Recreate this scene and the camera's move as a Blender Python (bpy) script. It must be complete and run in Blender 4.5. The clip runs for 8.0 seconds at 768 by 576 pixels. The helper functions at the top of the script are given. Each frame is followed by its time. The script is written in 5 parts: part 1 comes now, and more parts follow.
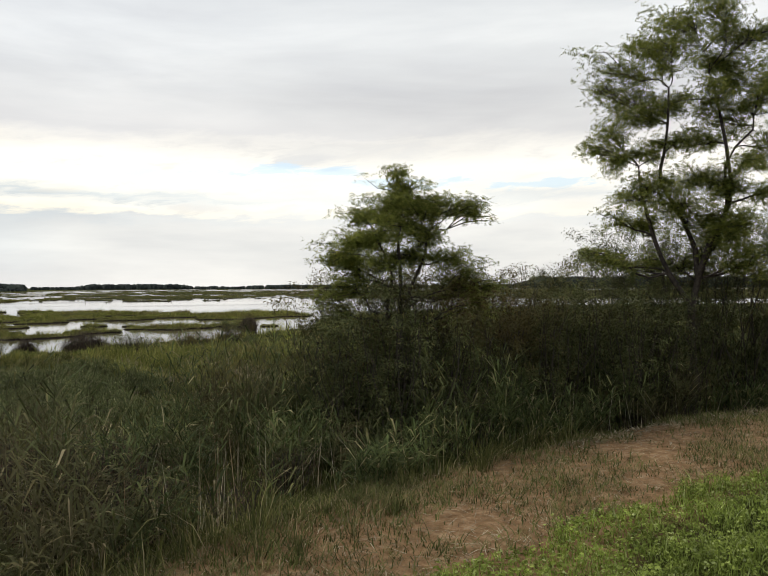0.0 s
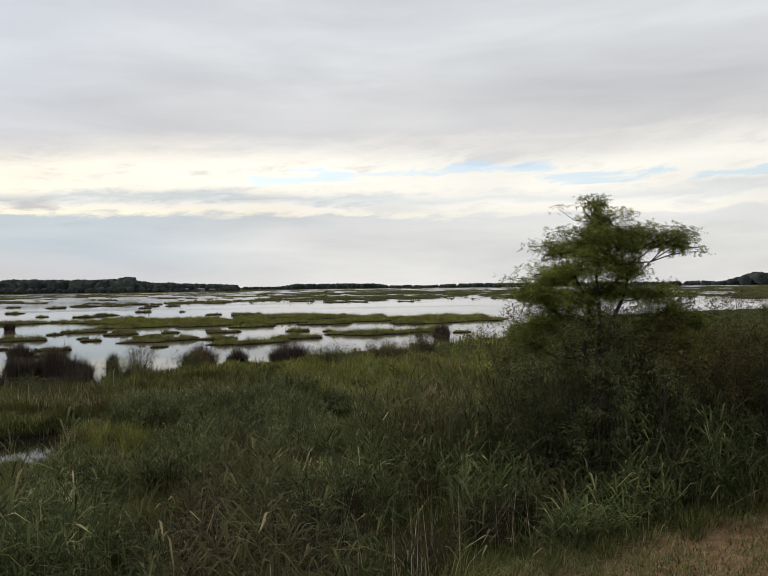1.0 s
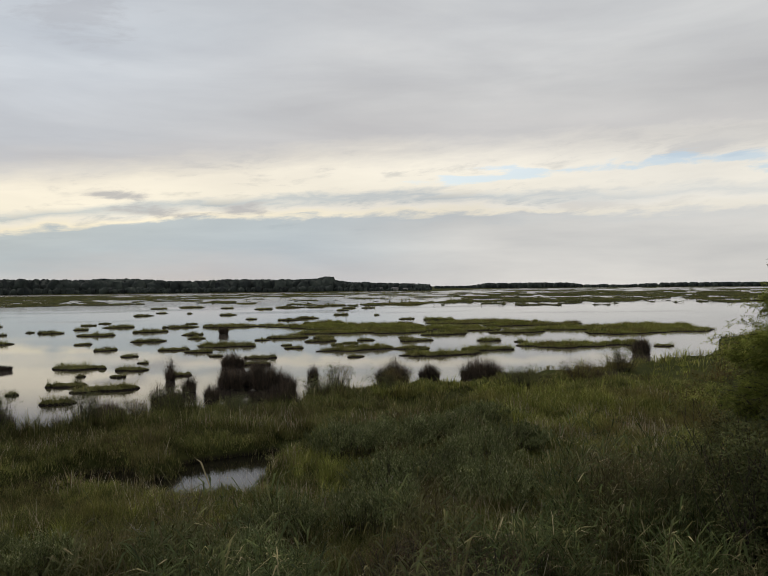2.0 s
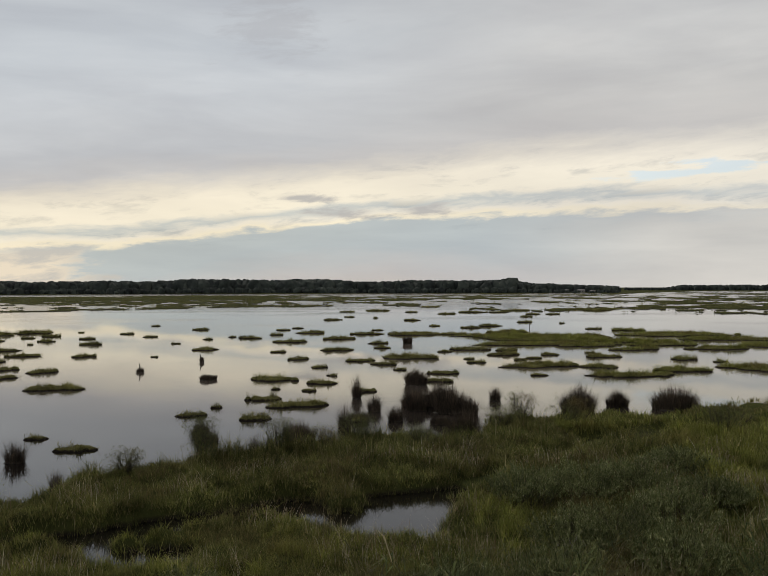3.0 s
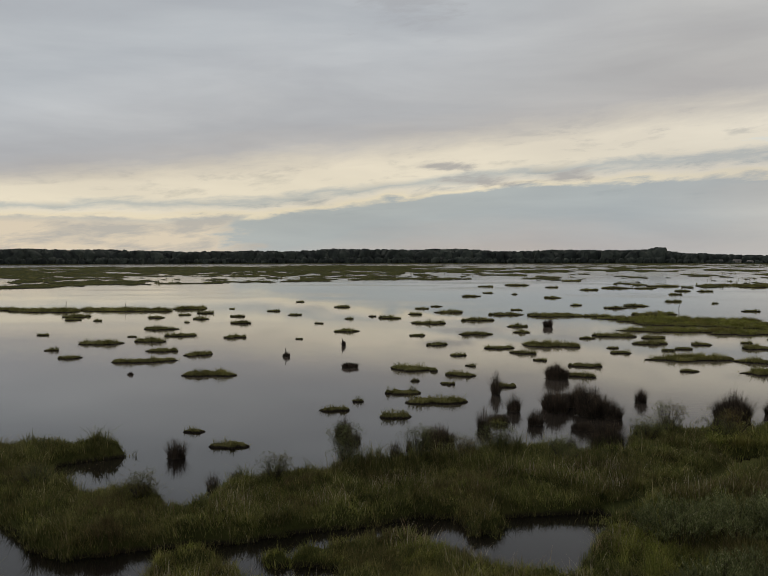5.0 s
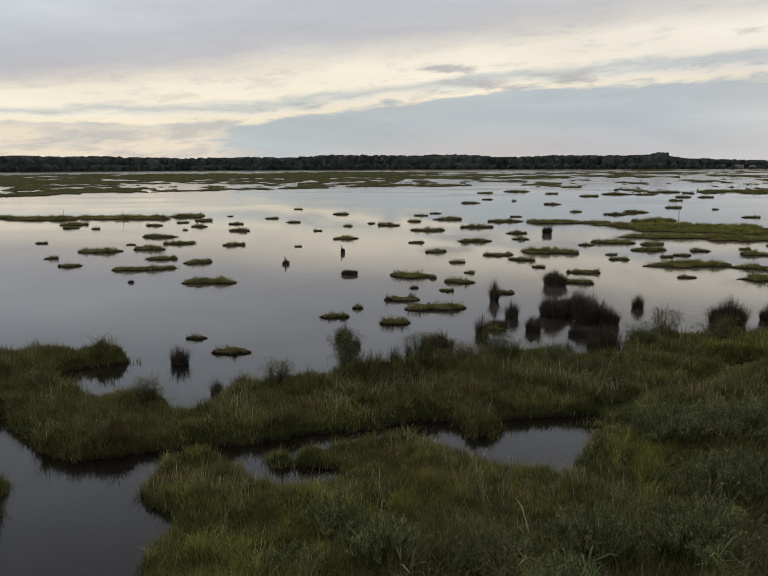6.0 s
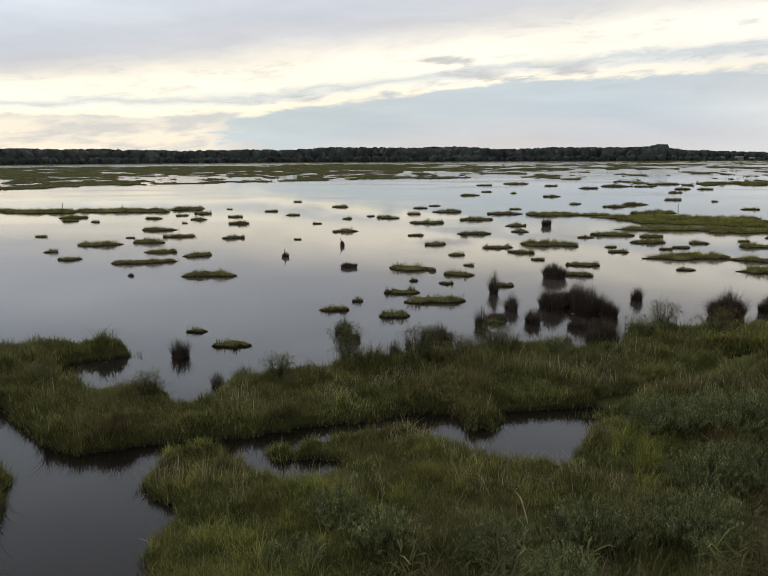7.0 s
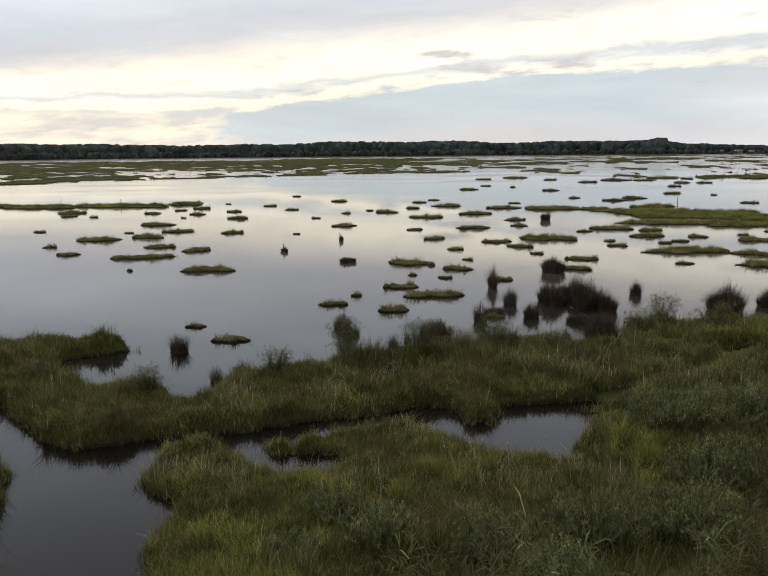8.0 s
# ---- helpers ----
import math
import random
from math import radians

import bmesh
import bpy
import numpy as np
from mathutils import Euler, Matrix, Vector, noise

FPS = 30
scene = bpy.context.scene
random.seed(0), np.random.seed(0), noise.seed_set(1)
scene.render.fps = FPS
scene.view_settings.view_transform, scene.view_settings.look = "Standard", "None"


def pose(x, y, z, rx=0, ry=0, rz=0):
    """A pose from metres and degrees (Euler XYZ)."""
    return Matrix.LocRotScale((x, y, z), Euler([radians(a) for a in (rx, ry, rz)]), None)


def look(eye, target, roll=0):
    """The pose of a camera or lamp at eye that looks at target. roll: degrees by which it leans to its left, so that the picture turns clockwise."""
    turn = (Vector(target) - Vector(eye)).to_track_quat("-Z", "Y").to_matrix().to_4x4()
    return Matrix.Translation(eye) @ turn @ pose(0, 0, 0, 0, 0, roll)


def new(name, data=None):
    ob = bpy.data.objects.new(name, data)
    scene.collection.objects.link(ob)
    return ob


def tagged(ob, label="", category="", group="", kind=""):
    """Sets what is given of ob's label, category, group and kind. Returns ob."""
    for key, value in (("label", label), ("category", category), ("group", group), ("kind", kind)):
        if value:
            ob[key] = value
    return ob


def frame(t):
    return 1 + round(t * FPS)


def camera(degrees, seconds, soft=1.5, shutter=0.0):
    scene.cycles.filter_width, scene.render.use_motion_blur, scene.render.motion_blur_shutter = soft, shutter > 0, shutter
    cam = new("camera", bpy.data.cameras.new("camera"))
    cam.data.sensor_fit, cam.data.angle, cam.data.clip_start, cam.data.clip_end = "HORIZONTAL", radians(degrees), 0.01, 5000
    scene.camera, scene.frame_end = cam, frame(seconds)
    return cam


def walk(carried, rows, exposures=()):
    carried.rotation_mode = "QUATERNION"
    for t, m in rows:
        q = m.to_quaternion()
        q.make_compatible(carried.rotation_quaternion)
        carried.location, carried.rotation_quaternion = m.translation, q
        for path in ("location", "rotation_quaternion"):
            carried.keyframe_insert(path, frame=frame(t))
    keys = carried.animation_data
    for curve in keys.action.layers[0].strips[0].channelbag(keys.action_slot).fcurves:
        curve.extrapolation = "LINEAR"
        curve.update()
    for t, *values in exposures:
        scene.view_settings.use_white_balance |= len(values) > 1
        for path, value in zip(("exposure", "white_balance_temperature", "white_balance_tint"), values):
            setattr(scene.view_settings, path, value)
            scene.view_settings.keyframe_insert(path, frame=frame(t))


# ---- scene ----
LENS = 53.4
cam = camera(LENS, 8.0, soft=1.0, shutter=0.0)
PATH = [
    (0.0, pose(-0.12, -0.23, 3.44, 89.88, 0.24, -49.22)),
    (0.5, pose(-0.04, -0.18, 3.69, 89.85, 0.36, -41.77)),
    (1.0, pose(0.04, -0.06, 4.15, 89.83, 0.59, -34.86)),
    (1.5, pose(0.12, 0.03, 4.65, 89.86, 0.60, -27.53)),
    (1.7, pose(0.09, 0.03, 4.84, 89.85, 0.56, -24.71)),
    (2.8, pose(0.07, -0.03, 6.13, 89.92, 0.25, -9.67)),
    (3.0, pose(0.10, 0.01, 6.37, 89.92, 0.12, -6.91)),
    (3.5, pose(0.01, 0.10, 6.94, 89.93, 0.18, -0.50)),
    (4.0, pose(-0.00, -0.01, 7.49, 89.92, 0.23, 3.41)),
    (5.3, pose(0.02, 0.06, 7.97, 84.74, 0.14, 3.39)),
    (5.5, pose(0.02, 0.05, 7.98, 82.16, 0.26, 3.36)),
    (6.0, pose(-0.01, 0.08, 7.95, 80.59, 0.24, 3.30)),
    (6.5, pose(0.00, 0.04, 7.94, 80.31, 0.29, 3.29)),
    (7.0, pose(-0.02, -0.01, 8.00, 80.02, 0.32, 3.24)),
    (7.5, pose(0.01, -0.01, 8.01, 79.78, 0.46, 3.21)),
    (8.0, pose(0.01, 0.01, 8.00, 79.60, 0.48, 3.17)),
]
walk(cam, PATH, exposures=[
    (0.0, 0.38, 6600, 9), (0.5, 0.30, 6550, 9), (1.0, 0.14, 6500, 10), (1.5, -0.02, 6550, 10), (3.0, -0.18, 6800, 10), (4.2, -0.30, 6850, 10),
    (5.3, -0.46, 6800, 10), (5.7, -0.30, 6700, 11), (6.5, 0.02, 6450, 11), (7.2, 0.21, 6480, 10), (8.0, 0.28, 6540, 11)])

rng = np.random.default_rng(11)

# ---- sky, sun ----
SUN_AZ, SUN_EL = -24.0, 42.0          # degrees clockwise from +y, above the horizon


def link(tree, a, b):
    tree.links.new(a, b)


def math_node(tree, op, a, b=None, c=None):
    n = tree.nodes.new("ShaderNodeMath")
    n.operation = op
    for k, v in enumerate((a, b, c)):
        if v is None:
            continue
        if isinstance(v, (int, float)):
            n.inputs[k].default_value = v
        else:
            link(tree, v, n.inputs[k])
    return n.outputs[0]


def noise_node(tree, vector, scale, detail=4.0, rough=0.5, distort=0.0):
    n = tree.nodes.new("ShaderNodeTexNoise")
    n.inputs["Scale"].default_value = scale
    n.inputs["Detail"].default_value = detail
    n.inputs["Roughness"].default_value = rough
    n.inputs["Distortion"].default_value = distort
    if vector is not None:
        link(tree, vector, n.inputs["Vector"])
    return n.outputs["Fac"]


def ramp_node(tree, fac, stops, interp="LINEAR"):
    n = tree.nodes.new("ShaderNodeValToRGB")
    n.color_ramp.interpolation = interp
    e = n.color_ramp.elements
    while len(e) < len(stops):
        e.new(0.5)
    for el, (p, c) in zip(e, stops):
        el.position = p
        el.color = (*c, 1) if len(c) == 3 else c
    link(tree, fac, n.inputs["Fac"])
    return n.outputs["Color"]


def mix_rgb(tree, fac, a, b, mode="MIX"):
    n = tree.nodes.new("ShaderNodeMix")
    n.data_type, n.blend_type = "RGBA", mode
    for sock, v in ((n.inputs[0], fac), (n.inputs[6], a), (n.inputs[7], b)):
        if isinstance(v, (int, float)):
            sock.default_value = v
        elif isinstance(v, tuple):
            sock.default_value = (*v, 1)
        else:
            link(tree, v, sock)
    return n.outputs[2]


def smooth(tree, v, lo, hi):
    n = tree.nodes.new("ShaderNodeMapRange")
    n.interpolation_type = "SMOOTHSTEP"
    link(tree, v, n.inputs[0])
    n.inputs[1].default_value, n.inputs[2].default_value = lo, hi
    return n.outputs[0]


def build_world():
    """A cloud deck with a long bright gap that rises to the right, over a thin blue sky."""
    w = bpy.data.worlds.new("overcast_evening")
    scene.world = w
    w.use_nodes = True
    t = w.node_tree
    t.nodes.clear()
    out = t.nodes.new("ShaderNodeOutputWorld")
    tc = t.nodes.new("ShaderNodeTexCoord")
    sep = t.nodes.new("ShaderNodeSeparateXYZ")
    link(t, tc.outputs["Generated"], sep.inputs[0])
    X, Y, Z = sep.outputs
    el = math_node(t, "MULTIPLY", math_node(t, "ARCSINE", Z), 57.2958)
    az = math_node(t, "MULTIPLY", math_node(t, "ARCTAN2", X, Y), 57.2958)
    # Clouds are seen nearly edge-on: stretched along the horizon.
    comb = t.nodes.new("ShaderNodeCombineXYZ")
    link(t, math_node(t, "MULTIPLY", az, 0.05), comb.inputs[0])
    link(t, math_node(t, "MULTIPLY", el, 0.28), comb.inputs[1])
    wide = noise_node(t, comb.outputs[0], 0.9, 5, 0.55, 0.3)
    comb2 = t.nodes.new("ShaderNodeCombineXYZ")
    tilted = math_node(t, "SUBTRACT", el, math_node(t, "MULTIPLY", az, 0.075))
    link(t, math_node(t, "MULTIPLY", az, 0.17), comb2.inputs[0])
    link(t, math_node(t, "MULTIPLY", tilted, 0.75), comb2.inputs[1])
    comb2.inputs[2].default_value = 3.7
    fine = noise_node(t, comb2.outputs[0], 1.3, 8, 0.62, 0.25)
    # The bright gap between the deck and the clear strip below: both its edges climb towards the right, then run level.
    def clamped(v, lo, hi):
        return math_node(t, "MINIMUM", math_node(t, "MAXIMUM", v, lo), hi)

    top = math_node(t, "ADD", 8.2, math_node(t, "MULTIPLY", clamped(az, -40.0, 18.0), 0.10))
    low = math_node(t, "ADD", math_node(t, "ADD", 4.6, math_node(t, "MULTIPLY", clamped(az, -13.0, 0.0), 0.135)), math_node(t, "MULTIPLY", clamped(az, 0.0, 7.0), 0.085))
    s = math_node(t, "DIVIDE", math_node(t, "SUBTRACT", el, low), math_node(t, "SUBTRACT", top, low))
    s = math_node(t, "ADD", s, math_node(t, "MULTIPLY", math_node(t, "SUBTRACT", wide, 0.45), 0.25))
    s = math_node(t, "ADD", s, math_node(t, "MULTIPLY", math_node(t, "SUBTRACT", fine, 0.48), 0.5))
    unit = math_node(t, "DIVIDE", math_node(t, "ADD", s, 1.5), 5.0)   # -1.5 .. 3.5, 0 and 1 at the gap's edges
    deck = ramp_node(t, unit, [
        (0.00, (0.66, 0.63, 0.62)), (0.10, (0.60, 0.61, 0.64)), (0.20, (0.51, 0.58, 0.64)), (0.292, (0.53, 0.60, 0.65)),
        (0.308, (0.98, 0.92, 0.76)), (0.330, (0.92, 0.89, 0.81)), (0.358, (0.62, 0.67, 0.69)), (0.385, (0.98, 0.94, 0.83)), (0.45, (0.98, 0.94, 0.84)),
        (0.50, (0.78, 0.76, 0.72)), (0.56, (0.615, 0.617, 0.630)), (0.64, (0.597, 0.607, 0.625)), (0.85, (0.66, 0.685, 0.715)), (1.0, (0.615, 0.65, 0.69))])
    # Small dark cloudlets in the gap, brighter and darker folds in the deck.
    folds = ramp_node(t, wide, [(0.25, (0.86, 0.86, 0.88)), (0.5, (1.0, 1.0, 1.0)), (0.75, (1.16, 1.15, 1.13))])
    deck = mix_rgb(t, 1.0, deck, folds, "MULTIPLY")
    flecks = ramp_node(t, fine, [(0.56, (1, 1, 1)), (0.70, (0.80, 0.82, 0.85))])
    inside = math_node(t, "MULTIPLY", smooth(t, s, -0.3, 0.2), math_node(t, "SUBTRACT", 1.0, smooth(t, s, 0.8, 1.3)))
    deck = mix_rgb(t, inside, deck, mix_rgb(t, 1.0, deck, flecks, "MULTIPLY"))
    # Three small grey clouds hang in the gap.
    ragged = math_node(t, "MULTIPLY", math_node(t, "SUBTRACT", fine, 0.5), 5.0)
    for a0, e0, wide_deg, high_deg in ((9.9, 5.75, 2.0, 0.55), (3.6, 5.45, 2.4, 0.38), (0.9, 6.65, 2.4, 0.32), (35.5, 5.7, 4.2, 0.5), (-1.3, 18.8, 3.2, 2.2), (46.0, 9.9, 6.0, 0.75), (43.5, 9.2, 2.5, 0.5)):
        qa = math_node(t, "DIVIDE", math_node(t, "SUBTRACT", az, a0), wide_deg)
        qe = math_node(t, "DIVIDE", math_node(t, "SUBTRACT", el, e0), high_deg)
        q = math_node(t, "SQRT", math_node(t, "ADD", math_node(t, "MULTIPLY", qa, qa), math_node(t, "MULTIPLY", qe, qe)))
        q = math_node(t, "ADD", q, ragged)
        deck = mix_rgb(t, math_node(t, "MULTIPLY", math_node(t, "SUBTRACT", 1.0, smooth(t, q, 0.3, 1.4)), 0.85 if wide_deg < 3 else 0.5), deck, (0.50, 0.51, 0.54))
    # Low cream-coloured cloud on the sun's side, pale haze on the other.
    under = math_node(t, "SUBTRACT", 1.0, smooth(t, s, -0.2, 0.15))
    sunward = math_node(t, "SUBTRACT", 1.0, smooth(t, math_node(t, "ADD", az, math_node(t, "MULTIPLY", ragged, 3.0)), -16.0, -13.0))
    cream = ramp_node(t, fine, [(0.38, (0.64, 0.62, 0.60)), (0.56, (0.98, 0.87, 0.72))])
    deck = mix_rgb(t, math_node(t, "MULTIPLY", under, math_node(t, "MULTIPLY", sunward, 0.8)), deck, cream)
    deck = mix_rgb(t, math_node(t, "MULTIPLY", under, math_node(t, "MULTIPLY", smooth(t, az, 12.0, 30.0), 0.85)), deck, ramp_node(t, wide, [(0.35, (0.62, 0.62, 0.615)), (0.62, (0.78, 0.765, 0.735))]))
    # The light behind the cloud: warm and brighter towards the sun, whiter to the right.
    off = math_node(t, "ABSOLUTE", math_node(t, "SUBTRACT", az, SUN_AZ))
    warm = math_node(t, "SUBTRACT", 1.0, smooth(t, off, 8.0, 60.0))
    deck = mix_rgb(t, math_node(t, "MULTIPLY", warm, math_node(t, "SUBTRACT", 0.5, math_node(t, "MULTIPLY", smooth(t, s, 0.8, 1.3), 0.45))), deck, mix_rgb(t, 1.0, deck, (1.06, 1.0, 0.86), "MULTIPLY"))
    cool = math_node(t, "MULTIPLY", smooth(t, s, 1.1, 1.7), math_node(t, "SUBTRACT", 1.0, smooth(t, az, -6.0, 22.0)))
    deck = mix_rgb(t, cool, deck, mix_rgb(t, 1.0, deck, (0.965, 1.0, 1.05), "MULTIPLY"))
    bright = smooth(t, az, 15.0, 60.0)
    deck = mix_rgb(t, bright, deck, mix_rgb(t, 1.0, deck, (0.97, 0.965, 0.95), "MULTIPLY"))
    pale = math_node(t, "MULTIPLY", math_node(t, "MULTIPLY", smooth(t, s, -0.7, 0.0), math_node(t, "SUBTRACT", 1.0, smooth(t, s, 0.8, 1.3))), smooth(t, az, 24.0, 44.0))
    deck = mix_rgb(t, math_node(t, "MULTIPLY", pale, 0.55), deck, ramp_node(t, wide, [(0.3, (0.70, 0.70, 0.69)), (0.6, (0.84, 0.83, 0.79))]))
    # Added: the deck darkens overhead, mostly out of view, to dim ground and water.
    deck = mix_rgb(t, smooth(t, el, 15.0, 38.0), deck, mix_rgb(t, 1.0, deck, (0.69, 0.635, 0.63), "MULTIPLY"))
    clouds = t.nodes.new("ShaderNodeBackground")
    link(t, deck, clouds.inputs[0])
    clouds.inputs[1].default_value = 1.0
    sky = t.nodes.new("ShaderNodeTexSky")
    sky.sky_type, sky.sun_disc = "NISHITA", False
    sky.sun_elevation, sky.sun_rotation = radians(SUN_EL), radians(SUN_AZ)
    blue = t.nodes.new("ShaderNodeBackground")
    link(t, sky.outputs[0], blue.inputs[0])
    blue.inputs[1].default_value = 0.15
    # Blue shows through in a few slits to the right.
    gap = None
    for a0, e0, wide_deg, high_deg in ((43.5, 8.55, 4.6, 0.42), (50.5, 7.85, 4.6, 0.40), (27.5, 7.9, 4.0, 0.28), (34.0, 8.3, 5.0, 0.25), (61.5, 7.5, 4.5, 0.28), (28.0, 8.6, 2.5, 0.25)):
        qa = math_node(t, "DIVIDE", math_node(t, "SUBTRACT", az, a0), wide_deg)
        qe = math_node(t, "DIVIDE", math_node(t, "SUBTRACT", el, e0), high_deg)
        q = math_node(t, "SQRT", math_node(t, "ADD", math_node(t, "MULTIPLY", qa, qa), math_node(t, "MULTIPLY", qe, qe)))
        q = math_node(t, "ADD", q, math_node(t, "MULTIPLY", ragged, 1.3))
        one = math_node(t, "SUBTRACT", 1.0, smooth(t, q, 0.3, 1.25))
        gap = one if gap is None else math_node(t, "MAXIMUM", gap, one)
    gap = math_node(t, "MULTIPLY", gap, 0.6)
    mixer = t.nodes.new("ShaderNodeMixShader")
    link(t, gap, mixer.inputs[0])
    link(t, clouds.outputs[0], mixer.inputs[1])
    link(t, blue.outputs[0], mixer.inputs[2])
    link(t, mixer.outputs[0], out.inputs[0])


build_world()
sun = new("sun", bpy.data.lights.new("sun", "SUN"))
sun.data.energy, sun.data.angle, sun.data.color = 1.1, radians(15), (1.0, 0.94, 0.86)
_a, _e = radians(SUN_AZ), radians(SUN_EL)
sun.matrix_world = look((0, 0, 60), Vector((0, 0, 60)) - Vector((math.sin(_a) * math.cos(_e), math.cos(_a) * math.cos(_e), math.sin(_e))))


# ---- materials ----
def material(name, rough=0.8, spec=0.3):
    m = bpy.data.materials.new(name)
    m.use_nodes = True
    t = m.node_tree
    b = t.nodes["Principled BSDF"]
    b.inputs["Roughness"].default_value = rough
    b.inputs["Specular IOR Level"].default_value = spec
    return m, t, b


def plant_material(name, stops, patch_scale=0.35, patch=(0.75, 1.25), translucent=0.25, tint=None):
    """Leaf colours that differ from blade to blade, and in patches over the ground."""
    m, t, b = material(name, 0.85, 0.08)
    geo = t.nodes.new("ShaderNodeNewGeometry")
    col = ramp_node(t, geo.outputs["Random Per Island"], stops)
    pos = geo.outputs["Position"]
    n = noise_node(t, pos, patch_scale, 3, 0.55)
    k = ramp_node(t, n, [(0.3, (patch[0],) * 3), (0.7, (patch[1],) * 3)])
    col = mix_rgb(t, 1.0, col, k, "MULTIPLY")
    n1 = noise_node(t, pos, patch_scale * 4.5, 4, 0.65)
    col = mix_rgb(t, 1.0, col, ramp_node(t, n1, [(0.34, (0.55, 0.56, 0.56)), (0.5, (0.98, 0.98, 0.96)), (0.66, (1.45, 1.42, 1.32))]), "MULTIPLY")
    if tint:
        n2 = noise_node(t, pos, patch_scale * 0.6, 2, 0.5)
        col = mix_rgb(t, smooth(t, n2, 0.48, 0.66), col, mix_rgb(t, 0.55, col, tint))
    link(t, col, b.inputs["Base Color"])
    tr = t.nodes.new("ShaderNodeBsdfTranslucent")
    link(t, col, tr.inputs["Color"])
    mx = t.nodes.new("ShaderNodeMixShader")
    mx.inputs[0].default_value = translucent
    link(t, b.outputs[0], mx.inputs[1])
    link(t, tr.outputs[0], mx.inputs[2])
    link(t, mx.outputs[0], t.nodes["Material Output"].inputs[0])
    return m


def ground_material():
    """Peaty mud and turf, with a strip of bare dry earth along the path on the bank."""
    m, t, b = material("marsh_soil", 0.95, 0.02)
    geo = t.nodes.new("ShaderNodeNewGeometry")
    pos = geo.outputs["Position"]
    sep = t.nodes.new("ShaderNodeSeparateXYZ")
    link(t, pos, sep.inputs[0])
    big = noise_node(t, pos, 0.25, 5, 0.6)
    small = noise_node(t, pos, 6.0, 6, 0.65)
    turf = ramp_node(t, big, [(0.3, (0.030, 0.036, 0.013)), (0.5, (0.055, 0.062, 0.020)), (0.7, (0.085, 0.085, 0.030))])
    mud = ramp_node(t, small, [(0.3, (0.014, 0.012, 0.009)), (0.7, (0.034, 0.029, 0.021))])
    col = mix_rgb(t, smooth(t, sep.outputs[2], 0.02, 0.16), mud, turf)
    # path: between two curves of x
    dx = math_node(t, "SUBTRACT", sep.outputs[0], 7.0)
    north = math_node(t, "SUBTRACT", 6.15, math_node(t, "MULTIPLY", math_node(t, "MULTIPLY", dx, dx), 0.020))
    into = math_node(t, "SUBTRACT", north, sep.outputs[1])
    into = math_node(t, "ADD", into, math_node(t, "MULTIPLY", math_node(t, "SUBTRACT", noise_node(t, pos, 0.9, 5, 0.65), 0.5), 2.2))
    path = math_node(t, "MULTIPLY", smooth(t, into, -0.4, 0.3), math_node(t, "SUBTRACT", 1.0, smooth(t, into, 2.9, 3.9)))
    earth = ramp_node(t, small, [(0.28, (0.16, 0.100, 0.052)), (0.5, (0.32, 0.200, 0.104)), (0.72, (0.49, 0.345, 0.205))])
    earth = mix_rgb(t, smooth(t, noise_node(t, pos, 28.0, 3, 0.7), 0.60, 0.72), earth, (0.42, 0.33, 0.22))
    col = mix_rgb(t, path, col, earth)
    link(t, col, b.inputs["Base Color"])
    bump = t.nodes.new("ShaderNodeBump")
    bump.inputs["Strength"].default_value, bump.inputs["Distance"].default_value = 0.9, 0.07
    link(t, noise_node(t, pos, 9.0, 6, 0.7), bump.inputs["Height"])
    link(t, bump.outputs[0], b.inputs["Normal"])
    return m


def water_material():
    m, t, b = material("still_water", 0.03, 0.5)
    b.inputs["IOR"].default_value = 1.37
    geo = t.nodes.new("ShaderNodeNewGeometry")
    pos = geo.outputs["Position"]
    col = ramp_node(t, noise_node(t, pos, 0.08, 3), [(0.35, (0.008, 0.007, 0.006)), (0.65, (0.013, 0.011, 0.009))])
    # Calm by the banks, a light breeze further out, in patches.
    mp = t.nodes.new("ShaderNodeMapping")
    mp.inputs["Scale"].default_value = (0.5, 1.0, 1.0)
    mp.inputs["Rotation"].default_value = (0, 0, radians(12))
    link(t, pos, mp.inputs[0])
    ripples = noise_node(t, mp.outputs[0], 3.0, 3, 0.5)
    patches = smooth(t, noise_node(t, mp.outputs[0], 0.045, 3, 0.5), 0.45, 0.68)
    bump = t.nodes.new("ShaderNodeBump")
    bump.inputs["Distance"].default_value = 0.02
    link(t, math_node(t, "ADD", 0.03, math_node(t, "MULTIPLY", patches, 0.3)), bump.inputs["Strength"])
    link(t, ripples, bump.inputs["Height"])
    link(t, bump.outputs[0], b.inputs["Normal"])
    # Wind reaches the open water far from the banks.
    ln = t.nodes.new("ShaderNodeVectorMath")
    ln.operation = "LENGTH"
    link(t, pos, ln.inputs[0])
    # Paler turbid base colour outward paints in missing sky reflection; creeks stay dark.
    far_lift = smooth(t, ln.outputs["Value"], 26.0, 70.0)
    link(t, mix_rgb(t, far_lift, col, (0.105, 0.090, 0.076)), b.inputs["Base Color"])
    open_water = smooth(t, ln.outputs["Value"], 90.0, 420.0)
    rough = math_node(t, "ADD", 0.02, math_node(t, "MULTIPLY", patches, 0.06))
    link(t, math_node(t, "ADD", rough, math_node(t, "MULTIPLY", open_water, 0.14)), b.inputs["Roughness"])
    return m


